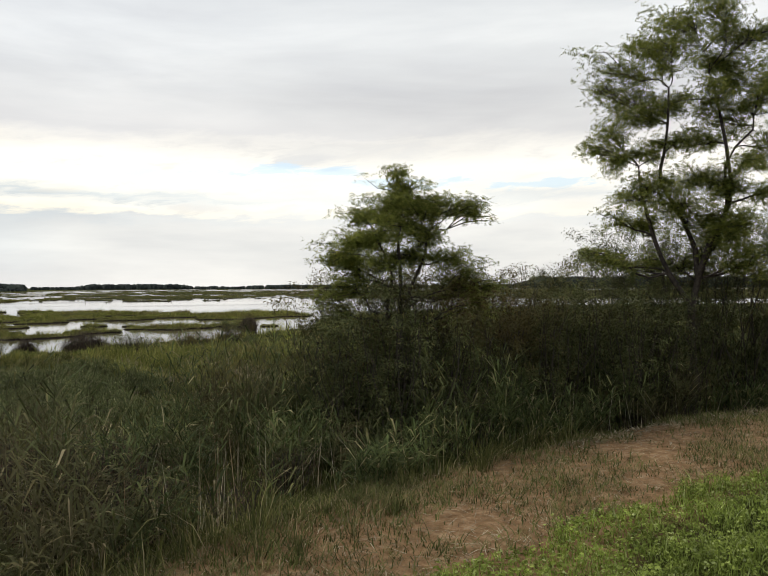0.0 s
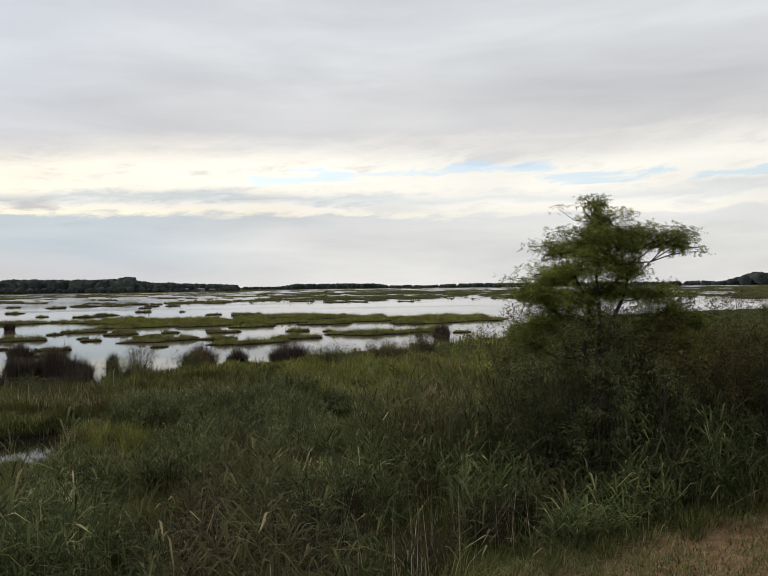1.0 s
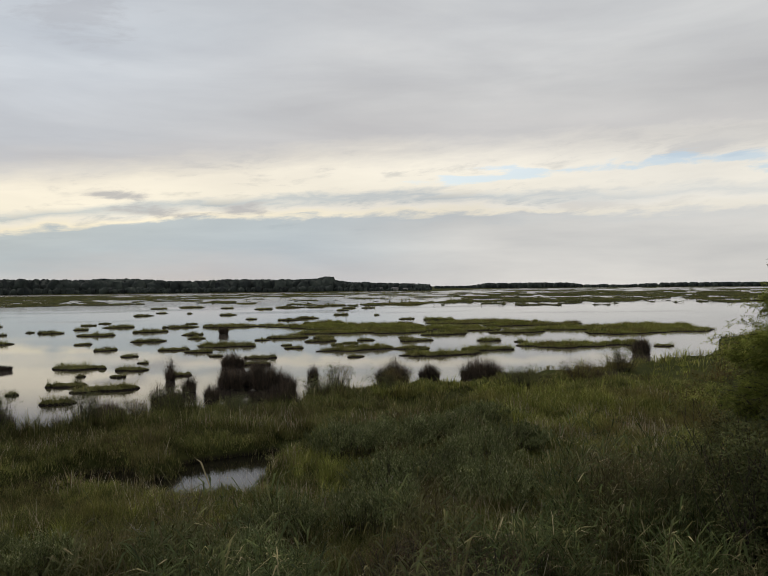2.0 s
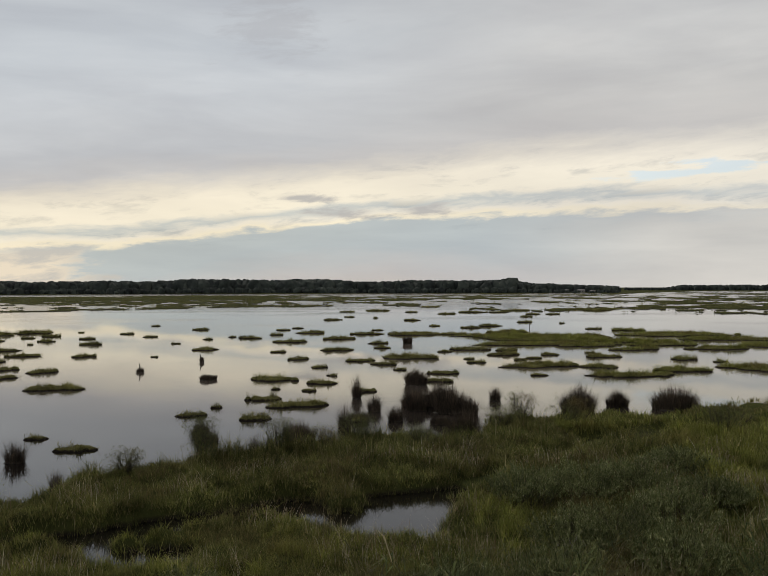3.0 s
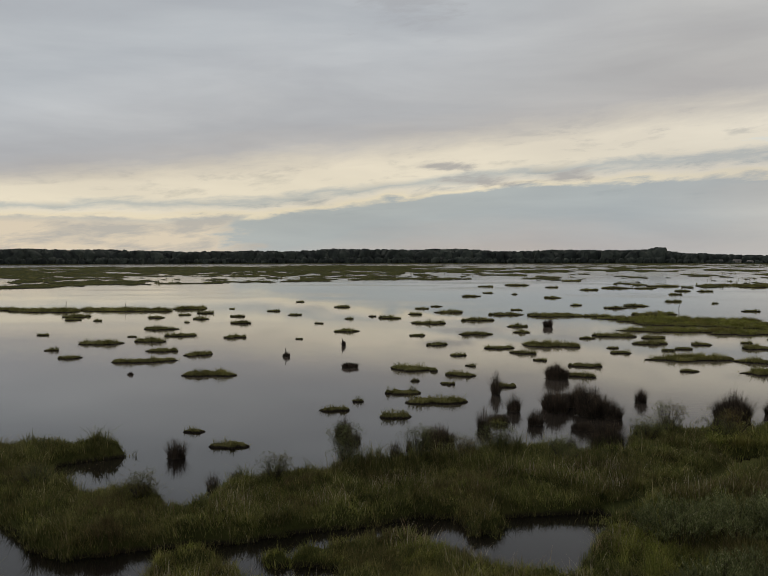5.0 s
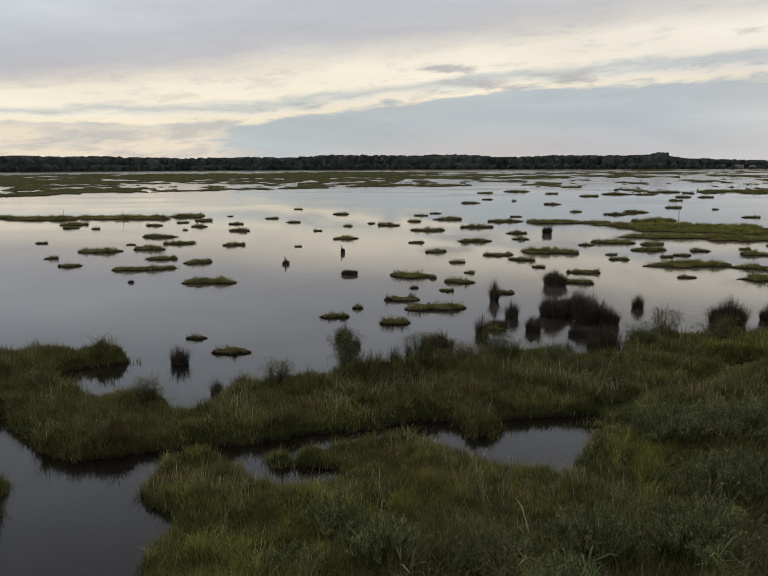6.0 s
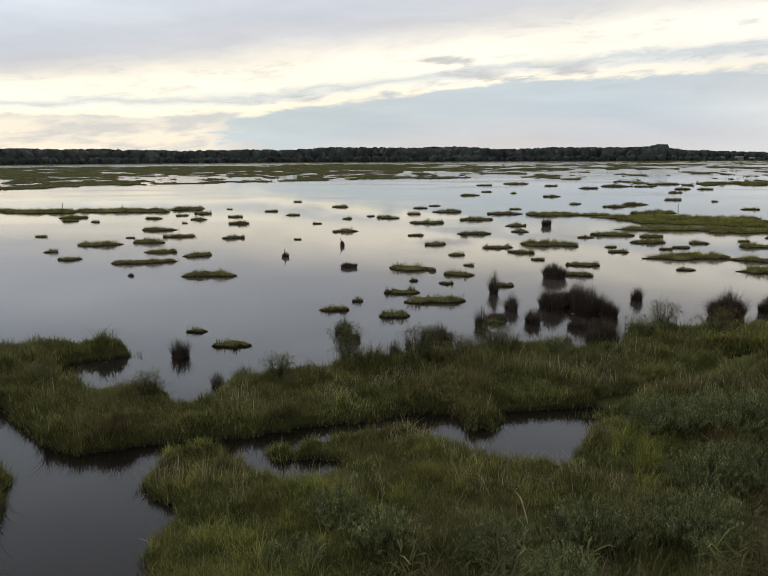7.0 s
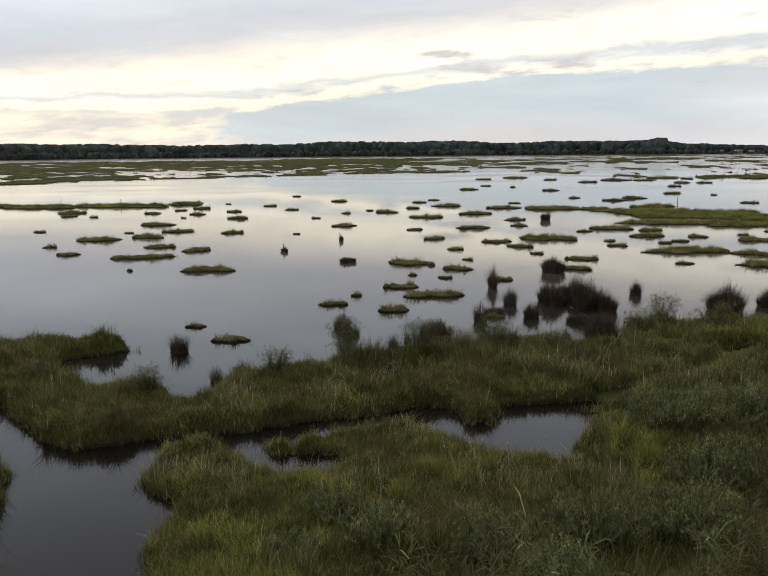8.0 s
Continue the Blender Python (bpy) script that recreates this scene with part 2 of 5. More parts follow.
def simple_material(name, a, c, scale, rough=0.85, bump=0.3):
    m, t, b = material(name, rough, 0.25)
    geo = t.nodes.new("ShaderNodeNewGeometry")
    n = noise_node(t, geo.outputs["Position"], scale, 5, 0.65)
    link(t, ramp_node(t, n, [(0.3, a), (0.7, c)]), b.inputs["Base Color"])
    bp = t.nodes.new("ShaderNodeBump")
    bp.inputs["Strength"].default_value, bp.inputs["Distance"].default_value = bump, 0.02
    link(t, noise_node(t, geo.outputs["Position"], scale * 4, 5, 0.7), bp.inputs["Height"])
    link(t, bp.outputs[0], b.inputs["Normal"])
    return m


SOIL = ground_material()
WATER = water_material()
MUD = simple_material("wet_peat", (0.018, 0.015, 0.011), (0.05, 0.042, 0.03), 5.0, 0.7)


def cushion_material():
    """Matted olive turf over a wet peat foot."""
    m, t, b = material("islet_turf", 0.92, 0.05)
    geo = t.nodes.new("ShaderNodeNewGeometry")
    pos = geo.outputs["Position"]
    sep = t.nodes.new("ShaderNodeSeparateXYZ")
    link(t, pos, sep.inputs[0])
    fine = noise_node(t, pos, 7.0, 5, 0.7)
    turf = ramp_node(t, fine, [(0.3, (0.052, 0.054, 0.022)), (0.5, (0.106, 0.106, 0.040)), (0.7, (0.175, 0.165, 0.068))])
    k = ramp_node(t, noise_node(t, pos, 0.5, 3, 0.6), [(0.3, (0.7, 0.68, 0.66)), (0.7, (1.25, 1.25, 1.2))])
    turf = mix_rgb(t, 1.0, turf, k, "MULTIPLY")
    peat = ramp_node(t, fine, [(0.3, (0.012, 0.010, 0.008)), (0.7, (0.034, 0.028, 0.021))])
    edge = math_node(t, "ADD", sep.outputs[2], math_node(t, "MULTIPLY", math_node(t, "SUBTRACT", fine, 0.5), 0.12))
    link(t, mix_rgb(t, smooth(t, edge, 0.045, 0.10), peat, turf), b.inputs["Base Color"])
    bp = t.nodes.new("ShaderNodeBump")
    bp.inputs["Strength"].default_value, bp.inputs["Distance"].default_value = 0.8, 0.06
    link(t, noise_node(t, pos, 12.0, 5, 0.7), bp.inputs["Height"])
    link(t, bp.outputs[0], b.inputs["Normal"])
    return m


CUSHION = cushion_material()
BARK = simple_material("grey_brown_bark", (0.030, 0.025, 0.020), (0.085, 0.070, 0.055), 14.0, 0.9, 0.6)
GRASS = plant_material("marsh_grass_blades", [(0, (0.055, 0.067, 0.024)), (0.4, (0.110, 0.122, 0.040)), (0.75, (0.166, 0.169, 0.056)), (0.93, (0.240, 0.210, 0.095)), (1, (0.465, 0.401, 0.241))], 0.55, (0.5, 1.45), 0.28, (0.120, 0.085, 0.046))
MAT_GRASS = plant_material("matted_fresh_growth", [(0.0, (0.079, 0.093, 0.028)), (0.5, (0.159, 0.179, 0.054)), (0.85, (0.246, 0.243, 0.082)), (1.0, (0.399, 0.335, 0.153))], 0.6, (0.55, 1.4), 0.3, (0.13, 0.095, 0.048))
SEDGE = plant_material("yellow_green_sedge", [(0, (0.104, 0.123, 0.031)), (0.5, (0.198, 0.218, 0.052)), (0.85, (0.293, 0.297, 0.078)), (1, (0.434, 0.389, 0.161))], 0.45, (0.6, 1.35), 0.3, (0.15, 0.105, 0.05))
TUSSOCK = plant_material("tussock_blades", [(0, (0.089, 0.093, 0.030)), (0.5, (0.175, 0.175, 0.056)), (0.9, (0.261, 0.245, 0.086)), (1, (0.358, 0.304, 0.132))], 0.12, (0.65, 1.3), 0.3)
RUSH = plant_material("dark_rush_stems", [(0.0, (0.039, 0.032, 0.026)), (0.5, (0.081, 0.064, 0.052)), (0.85, (0.129, 0.102, 0.076)), (1.0, (0.193, 0.153, 0.108))], 0.3, (0.8, 1.2), 0.1)
REED = plant_material("reed_leaves", [(0, (0.047, 0.062, 0.024)), (0.45, (0.090, 0.119, 0.046)), (0.8, (0.134, 0.161, 0.059)), (0.94, (0.220, 0.211, 0.091)), (1, (0.498, 0.427, 0.251))], 0.7, (0.4, 1.5), 0.3, (0.10, 0.070, 0.040))
DRYWEED = plant_material("dull_path_weeds", [(0.0, (0.075, 0.095, 0.028)), (0.45, (0.13, 0.150, 0.048)), (0.75, (0.21, 0.18, 0.08)), (1.0, (0.38, 0.30, 0.18))], 0.9, (0.75, 1.25), 0.2)
STRAW = plant_material("dry_reed_stalks", [(0.0, (0.17, 0.11, 0.06)), (0.5, (0.34, 0.27, 0.17)), (1.0, (0.56, 0.51, 0.39))], 0.6, (0.8, 1.2), 0.1)
LAWN = plant_material("fresh_green_weeds", [(0, (0.140, 0.175, 0.037)), (0.5, (0.254, 0.328, 0.069)), (0.85, (0.356, 0.438, 0.112)), (1, (0.464, 0.525, 0.237))], 1.2, (0.75, 1.2), 0.35)
LEAF = plant_material("locust_leaves", [(0, (0.109, 0.132, 0.031)), (0.5, (0.186, 0.217, 0.051)), (0.9, (0.271, 0.290, 0.072)), (1, (0.343, 0.321, 0.093))], 0.8, (0.75, 1.2), 0.5)
SHRUB = plant_material("shrub_leaves", [(0, (0.066, 0.078, 0.034)), (0.5, (0.090, 0.102, 0.042)), (0.9, (0.124, 0.132, 0.054)), (1, (0.180, 0.144, 0.064))], 0.5, (0.6, 1.4), 0.2, (0.14, 0.085, 0.030))
SHRUB_GREY = plant_material("grey_green_shrub_leaves", [(0, (0.070, 0.086, 0.036)), (0.5, (0.138, 0.160, 0.066)), (0.9, (0.225, 0.246, 0.112)), (1, (0.40, 0.39, 0.23))], 0.7, (0.6, 1.35), 0.2)
BRAMBLE = plant_material("bramble_leaves", [(0, (0.030, 0.030, 0.018)), (0.5, (0.055, 0.050, 0.028)), (0.8, (0.080, 0.050, 0.036)), (1, (0.14, 0.075, 0.055))], 0.9, (0.7, 1.3), 0.15)
FARGRASS = plant_material("far_marsh_blades", [(0, (0.088, 0.088, 0.032)), (0.6, (0.144, 0.142, 0.047)), (1, (0.211, 0.189, 0.082))], 0.02, (0.75, 1.2), 0.3)
# Distant haze is painted into this foliage: lighter and bluer than near leaves.
WOODS = plant_material("hazed_far_foliage", [(0, (0.030, 0.036, 0.036)), (0.6, (0.043, 0.053, 0.048)), (1, (0.058, 0.070, 0.062))], 0.02, (0.8, 1.2), 0.0)


# ---- plan of the land ----
NEAR_SHORE = [(-4.4, -40), (-4.6, 5), (-5.2, 12.6), (-5.7, 14.1), (-5.7, 15.8), (-6.6, 16.5), (-7.0, 17.2), (-6.9, 18.9), (-6.2, 19.5), (-5.5, 19.2), (-4.6, 18.2),
              (-4.0, 17.5), (-3.2, 17.5), (-1.8, 18.3), (-2.4, 18.8), (-4.2, 18.9), (-4.3, 19.4), (-2.6, 19.9), (-1.0, 20.8), (-0.1, 21.1), (0.1, 20.2), (0.8, 19.6), (1.7, 19.2),
              (2.8, 18.9), (3.3, 18.4), (3.8, 19.0), (4.2, 20.0), (4.7, 21.0), (5.4, 21.9), (12, 26), (60, 30), (160, 20), (160, -160), (-4, -160)]
BANK_SHORE = [(5.2, 22.6), (3.8, 22.7), (3.0, 22.9), (2.4, 22.1), (1.9, 21.4), (1.2, 21.5), (0.7, 22.8), (-0.3, 22.8), (-2.5, 21.8), (-4.5, 20.8), (-6.5, 20.3), (-8.2, 19.6),
              (-9.5, 18.9), (-10.9, 19.9), (-13.5, 22.5), (-34, 25), (-36, 34), (-17.3, 29.5), (-15.5, 29.8), (-13.6, 30.1), (-12.5, 29.8), (-11.7, 29.3), (-12.3, 28.9), (-13.0, 28.5), (-14.4, 27.4), (-13.2, 25.9),
              (-12.2, 24.6), (-11.3, 24.0), (-10.4, 24.2), (-9.2, 24.3), (-8.1, 23.0), (-7.5, 22.7), (-7.0, 22.9), (-6.7, 24.8), (-6.0, 26.0), (-5.2, 26.7), (-4.0, 26.7), (-3.0, 27.4),
              (-1.2, 28.3), (0.7, 28.9), (2.6, 30.0), (4.6, 30.5), (6.0, 29.8), (7.7, 30.0), (8.2, 31.6), (8.6, 33.4), (10.5, 34.2), (12.5, 34.2), (15.7, 34.3), (17.6, 33.8),
              (21.9, 36.4), (27.8, 38.2), (36.4, 39.7), (42.6, 43.8), (52.9, 54.1),
              (75, 62), (110, 60), (160, 20), (60, 20), (12, 22)]
LEFT_SHORE = [(-10.6, 17.6), (-9.9, 16.0), (-9.6, 14.5), (-8.6, 13.4), (-7.4, 12.2), (-6.8, 5), (-6.5, -40), (-60, -40), (-60, 14), (-20, 17)]
DITCH = [(2.5, 22.6), (5.3, 23.2), (8.2, 25.2), (10.6, 27.6), (13.6, 29.8), (17.5, 31.6)]
POOLS = [(13.4, 29.2, 2.3, 1.05), (17.6, 31.2, 1.2, 0.35)]


def inside_distance(px, py, ring):
    """Metres from the edge of a closed line, positive within."""
    d2 = np.full(px.shape, 1e12)
    odd = np.zeros(px.shape, bool)
    for (ax, ay), (bx, by) in zip(ring, ring[1:] + ring[:1]):
        ex, ey = bx - ax, by - ay
        k = np.clip(((px - ax) * ex + (py - ay) * ey) / (ex * ex + ey * ey), 0, 1)
        d2 = np.minimum(d2, (px - ax - k * ex) ** 2 + (py - ay - k * ey) ** 2)
        if ay != by:
            odd ^= ((ay > py) != (by > py)) & (px < ex * (py - ay) / ey + ax)
    return np.where(odd, 1, -1) * np.sqrt(d2)


def lattice(ix, iy, seed):
    v = np.sin(ix * 127.1 + iy * 311.7 + seed * 74.7) * 43758.5453
    return v - np.floor(v)


def fbm(x, y, octaves=4, seed=0):
    total, amp, norm = 0.0, 1.0, 0.0
    for o in range(octaves):
        fx, fy = np.floor(x), np.floor(y)
        u, v = x - fx, y - fy
        u, v = u * u * (3 - 2 * u), v * v * (3 - 2 * v)
        a, b = lattice(fx, fy, seed + o), lattice(fx + 1, fy, seed + o)
        c, d = lattice(fx, fy + 1, seed + o), lattice(fx + 1, fy + 1, seed + o)
        total = total + amp * ((a * (1 - u) + b * u) * (1 - v) + (c * (1 - u) + d * u) * v)
        norm += amp
        x, y, amp = x * 2.03 + 5.2, y * 2.03 + 1.3, amp * 0.5
    return total / norm


def step(v, lo, hi):
    k = np.clip((v - lo) / (hi - lo), 0, 1)
    return k * k * (3 - 2 * k)


def path_north(x):
    return 6.15 - 0.020 * np.clip(x - 7.0, -22, 22) ** 2


def land_inside(x, y):
    """Metres within the near land; negative over water."""
    d = np.maximum(inside_distance(x, y, NEAR_SHORE), inside_distance(x, y, BANK_SHORE))
    d = np.maximum(d, inside_distance(x, y, LEFT_SHORE))
    d = d + 0.55 * (fbm(x * 0.9, y * 0.9, 4, 3) - 0.5) + 0.5 * (fbm(x * 3.1, y * 3.1, 3, 8) - 0.5)
    d = np.minimum(d, ditch_run(x, y) - 0.42)
    for cx, cy, rx, ry in POOLS:
        d = np.minimum(d, (np.hypot((x - cx) / rx, (y - cy) / ry) - 1.0) * min(rx, ry))
    return d


def ditch_run(x, y):
    """Metres from the middle of the trench."""
    run = np.full(x.shape, 1e9)
    for (ax, ay), (bx, by) in zip(DITCH, DITCH[1:]):
        k = np.clip(((x - ax) * (bx - ax) + (y - ay) * (by - ay)) / ((bx - ax) ** 2 + (by - ay) ** 2), 0, 1)
        run = np.minimum(run, np.hypot(x - ax - k * (bx - ax), y - ay - k * (by - ay)))
    return run


def far_cover(x, y):
    """How much of the far flats is marsh: 0 open water, 1 all grass."""
    r, a = np.hypot(x, y), np.degrees(np.arctan2(x, y))
    left_edge = 204 + 1.3 * (a + 28)
    into = r - left_edge
    left = step(into, 0, 6) * (1 - step(a, -3, 6)) * (0.85 - 0.40 * step(into, 14, 24) + 0.47 * step(into, 75, 105) - 0.9 * step(r, 560, 620))
    mid = 0.40 * step(r, 230, 330) * step(a, -6, 2) * (1 - step(a, 22, 30))
    right = 0.74 * step(r, 215, 250) * step(a, 20, 31)
    mid2 = 0.30 * step(r, 185, 215) * step(a, 12, 18) * (1 - step(a, 30, 40))
    field = 1.3 * step(r, 200, 235) * step(a, 57, 61)
    return np.maximum.reduce([left, mid, right, mid2, field]) * (1 - 0.5 * step(r, 520, 600))


def far_shore(x, y):
    r, a = np.hypot(x, y), np.degrees(np.arctan2(x, y))
    return step(r, 730 + 420 * step(a, 24, 32), 745 + 420 * step(a, 24, 32))


def hummock(x, y):
    """Tussocky swells of the wet ground, a pace or so apart."""
    return 0.20 * step(fbm(x * 1.15, y * 1.15, 3, 23), 0.36, 0.66) - 0.05


def ground_height(x, y):
    z = -0.35 + 0.57 * step(land_inside(x, y), -0.18, 0.26)
    z = z + 0.10 * (fbm(x * 0.5, y * 0.5, 3, 21) - 0.5) * (z > 0)
    z = z + hummock(x, y) * (z > 0.05) * (np.hypot(x, y) < 60) * step(y - path_north(x), 0.5, 2.0)
    z = np.where((ditch_run(x, y) < 0.7) & (x > 5.4), np.maximum(z, 0.03), z)
    z = np.where(z > 0.0, z + 0.16 * step(inside_distance(x, y, BANK_SHORE), 0.0, 0.4), z)
    bank = step(path_north(x) + 2.0 - y, 0.0, 2.2) * step(x, -6.0, -2.5)
    z = np.where(z > -0.2, z + 0.65 * bank, z)
    r, a = np.hypot(x, y), np.degrees(np.arctan2(x, y))
    lr = np.log(np.maximum(r, 1))
    streak = 0.5 * fbm(a * 0.34 + 2.5 * fbm(a * 0.1, lr * 6, 2, 37), lr * 11.0, 4, 31) + 0.5 * fbm(a * 1.5 + 2.0 * fbm(a * 0.5, lr * 12, 2, 47), lr * 26.0, 3, 43)
    cover = far_cover(x, y)
    far = np.where(cover > 0.02, step(streak, 0.62 - 0.26 * cover, 0.635 - 0.26 * cover), 0)
    z = np.maximum(z, np.where(r > 120, -0.35 + 0.58 * far, -1))
    z = np.maximum(z, -0.35 + 0.7 * far_shore(x, y))
    return z


# ---- mesh helpers ----
def mesh_from(name, verts, tris, mats, smooth_faces=False):
    """A mesh from arrays of places and of triangles (or quads)."""
    me = bpy.data.meshes.new(name)
    verts, tris = np.asarray(verts, np.float32), np.asarray(tris, np.int32)
    k = tris.shape[1]
    me.vertices.add(len(verts))
    me.vertices.foreach_set("co", verts.ravel())
    me.loops.add(tris.size)
    me.loops.foreach_set("vertex_index", tris.ravel())
    me.polygons.add(len(tris))
    me.polygons.foreach_set("loop_start", np.arange(0, tris.size, k, dtype=np.int32))
    me.polygons.foreach_set("loop_total", np.full(len(tris), k, np.int32))
    if smooth_faces:
        me.polygons.foreach_set("use_smooth", np.ones(len(tris), bool))
    for m in mats if isinstance(mats, (list, tuple)) else [mats]:
        me.materials.append(m)
    me.update(calc_edges=True)
    me.validate()
    return me


def arr_part(name, verts, tris, mat, parent=None, label="", smooth_faces=False):
    ob = new(name, mesh_from(name, verts, tris, mat, smooth_faces))
    if parent is not None:
        ob.parent = parent
    return tagged(ob, label=label)


def blades(root, height, width, way, lean, bend=0.5):
    """Bent, pointed strips: three triangles each. way: heading of the lean; lean: metres the tip is out."""
    n = len(root)
    side = np.stack([-np.sin(way), np.cos(way), np.zeros(n)], 1) * (width / 2)[:, None]
    out = np.stack([np.cos(way), np.sin(way), np.zeros(n)], 1)
    up = np.array([0, 0, 1.0])
    mid = root + up * (height * 0.58)[:, None] + out * (lean * 0.58 * (1 - bend))[:, None]
    tip = root + up * height[:, None] + out * lean[:, None]
    v = np.stack([root - side, root + side, mid - side * 0.75, mid + side * 0.75, tip], 1).reshape(-1, 3)
    base = (np.arange(n) * 5)[:, None, None]
    t = np.array([[0, 1, 3], [0, 3, 2], [2, 3, 4]])[None] + base
    return v, t.reshape(-1, 3)


def slivers(root, height, width, way, lean):
    """Single pointed faces, for leaves and blades too small to show a bend."""
    side = np.stack([-np.sin(way), np.cos(way), 0 * way], 1) * (width * 0.6)[:, None]
    tip = root + np.stack([np.cos(way) * lean, np.sin(way) * lean, height], 1)
    v = np.stack([root - side, root + side, tip], 1).reshape(-1, 3)
    return v, np.arange(len(v)).reshape(-1, 3)


def merge(parts):
    vs, ts, k = [], [], 0
    for v, t in parts:
        vs.append(v)
        ts.append(t + k)
        k += len(v)
    return np.concatenate(vs), np.concatenate(ts)


def tube(points, radii, sides=6):
    """A tapered tube along a line of points."""
    pts = np.asarray(points, float)
    n = len(pts)
    tan = np.gradient(pts, axis=0)
    tan /= np.linalg.norm(tan, axis=1)[:, None] + 1e-9
    ref = np.where(np.abs(tan[:, 2:3]) > 0.9, np.array([[1.0, 0, 0]]), np.array([[0, 0, 1.0]]))
    a = np.cross(tan, ref)
    a /= np.linalg.norm(a, axis=1)[:, None] + 1e-9
    b = np.cross(tan, a)
    ang = np.linspace(0, 2 * np.pi, sides, endpoint=False)
    ring = a[:, None] * np.cos(ang)[None, :, None] + b[:, None] * np.sin(ang)[None, :, None]
    v = (pts[:, None] + ring * np.asarray(radii)[:, None, None]).reshape(-1, 3)
    t = []
    for i in range(n - 1):
        for j in range(sides):
            p, q = i * sides + j, i * sides + (j + 1) % sides
            t += [(p, q, q + sides), (p, q + sides, p + sides)]
    return v, np.array(t)


def mound(L, W, H, gen, seg=36):
    """A low uneven cushion with a steep foot under water, tapering to its two ends."""
    ang = np.linspace(0, 2 * np.pi, seg, endpoint=False)
    wob = 0.94 - 0.10 * np.cos(4 * ang) * gen.uniform(0, 1)
    for f, amp in ((1, 0.13), (2, 0.15), (3, 0.20), (4, 0.15), (6, 0.12), (9, 0.09)):
        wob = wob + amp * gen.uniform(0.3, 1.0) * np.sin(ang * f + gen.uniform(0, 6.3))
    wob = np.maximum(wob + gen.normal(0, 0.035, seg), 0.35)
    v = [(0, 0, H)]
    for k, zf in ((0.35, 0.97), (0.62, 0.82), (0.83, 0.52), (0.97, 0.14), (1.04, -1.4)):
        z = H * zf + gen.normal(0, 0.10 * H, seg) * (zf > 0)
        v += list(zip(np.cos(ang) * wob * k * L / 2, np.sin(ang) * wob * k * W / 2, z))
    t = [(0, 1 + j, 1 + (j + 1) % seg) for j in range(seg)]
    for r in range(4):
        for j in range(seg):
            p, q = 1 + r * seg + j, 1 + r * seg + (j + 1) % seg
            t += [(p, p + seg, q + seg), (p, q + seg, q)]
    return np.array(v), np.array(t), wob


def fronds(centres, gen, size=0.16, leaflets=2, thin=0.30):
    """Feathered leaves: a short stalk line with pairs of pointed leaflets, each leaflet two triangles."""
    n = len(centres)
    a, el = gen.uniform(0, 2 * np.pi, n), gen.normal(-0.15, 0.45, n)
    ax = np.stack([np.cos(a) * np.cos(el), np.sin(a) * np.cos(el), np.sin(el)], 1)
    nor = np.cross(ax, np.stack([-np.sin(a), np.cos(a), gen.normal(0, 0.5, n)], 1))
    nor /= np.linalg.norm(nor, axis=1)[:, None]
    sd = np.cross(nor, ax)
    ln = size * gen.uniform(0.6, 1.3, n)
    parts = []
    for k in range(leaflets):
        f = (k + 0.3) / leaflets
        for s in (-1, 1):
            base = centres + ax * (ln * f)[:, None]
            tip = base + sd * (s * ln * 0.42)[:, None] + ax * (ln * 0.16)[:, None] + nor * (gen.normal(-0.04, 0.05, n) * ln)[:, None]
            w = ax * (ln * thin * 0.5)[:, None]
            mid = (base + tip) / 2
            v = np.stack([base, mid - w, tip, mid + w], 1).reshape(-1, 3)
            t = (np.array([[0, 1, 2], [0, 2, 3]])[None] + (np.arange(n) * 4)[:, None, None]).reshape(-1, 3)
            parts.append((v, t))
    return merge(parts)


def pinnate(centres, gen, size, pairs=4):
    """Compound leaves: pairs of slim single-faced leaflets along a drooping stalk."""
    n = len(centres)
    a, el = gen.uniform(0, 2 * np.pi, n), gen.normal(-0.2, 0.4, n)
    ax = np.stack([np.cos(a) * np.cos(el), np.sin(a) * np.cos(el), np.sin(el)], 1)
    sd = np.stack([-np.sin(a), np.cos(a), gen.normal(0, 0.45, n)], 1)
    sd /= np.linalg.norm(sd, axis=1)[:, None]
    ln = size * gen.uniform(0.6, 1.3, n)
    faces = []
    for k in range(pairs):
        at = centres + ax * (ln * (k + 0.2) / pairs)[:, None]
        reach = ln * (0.34 - 0.04 * k)
        for side in (-1, 1):
            tip = at + sd * (side * reach)[:, None] + ax * (ln * 0.12)[:, None]
            tip[:, 2] += gen.normal(-0.05, 0.08, n) * ln
            faces.append(np.stack([at - ax * (ln * 0.055)[:, None], at + ax * (ln * 0.085)[:, None], tip], 1))
    v = np.concatenate(faces).reshape(-1, 3)
    return v, np.arange(len(v)).reshape(-1, 3)


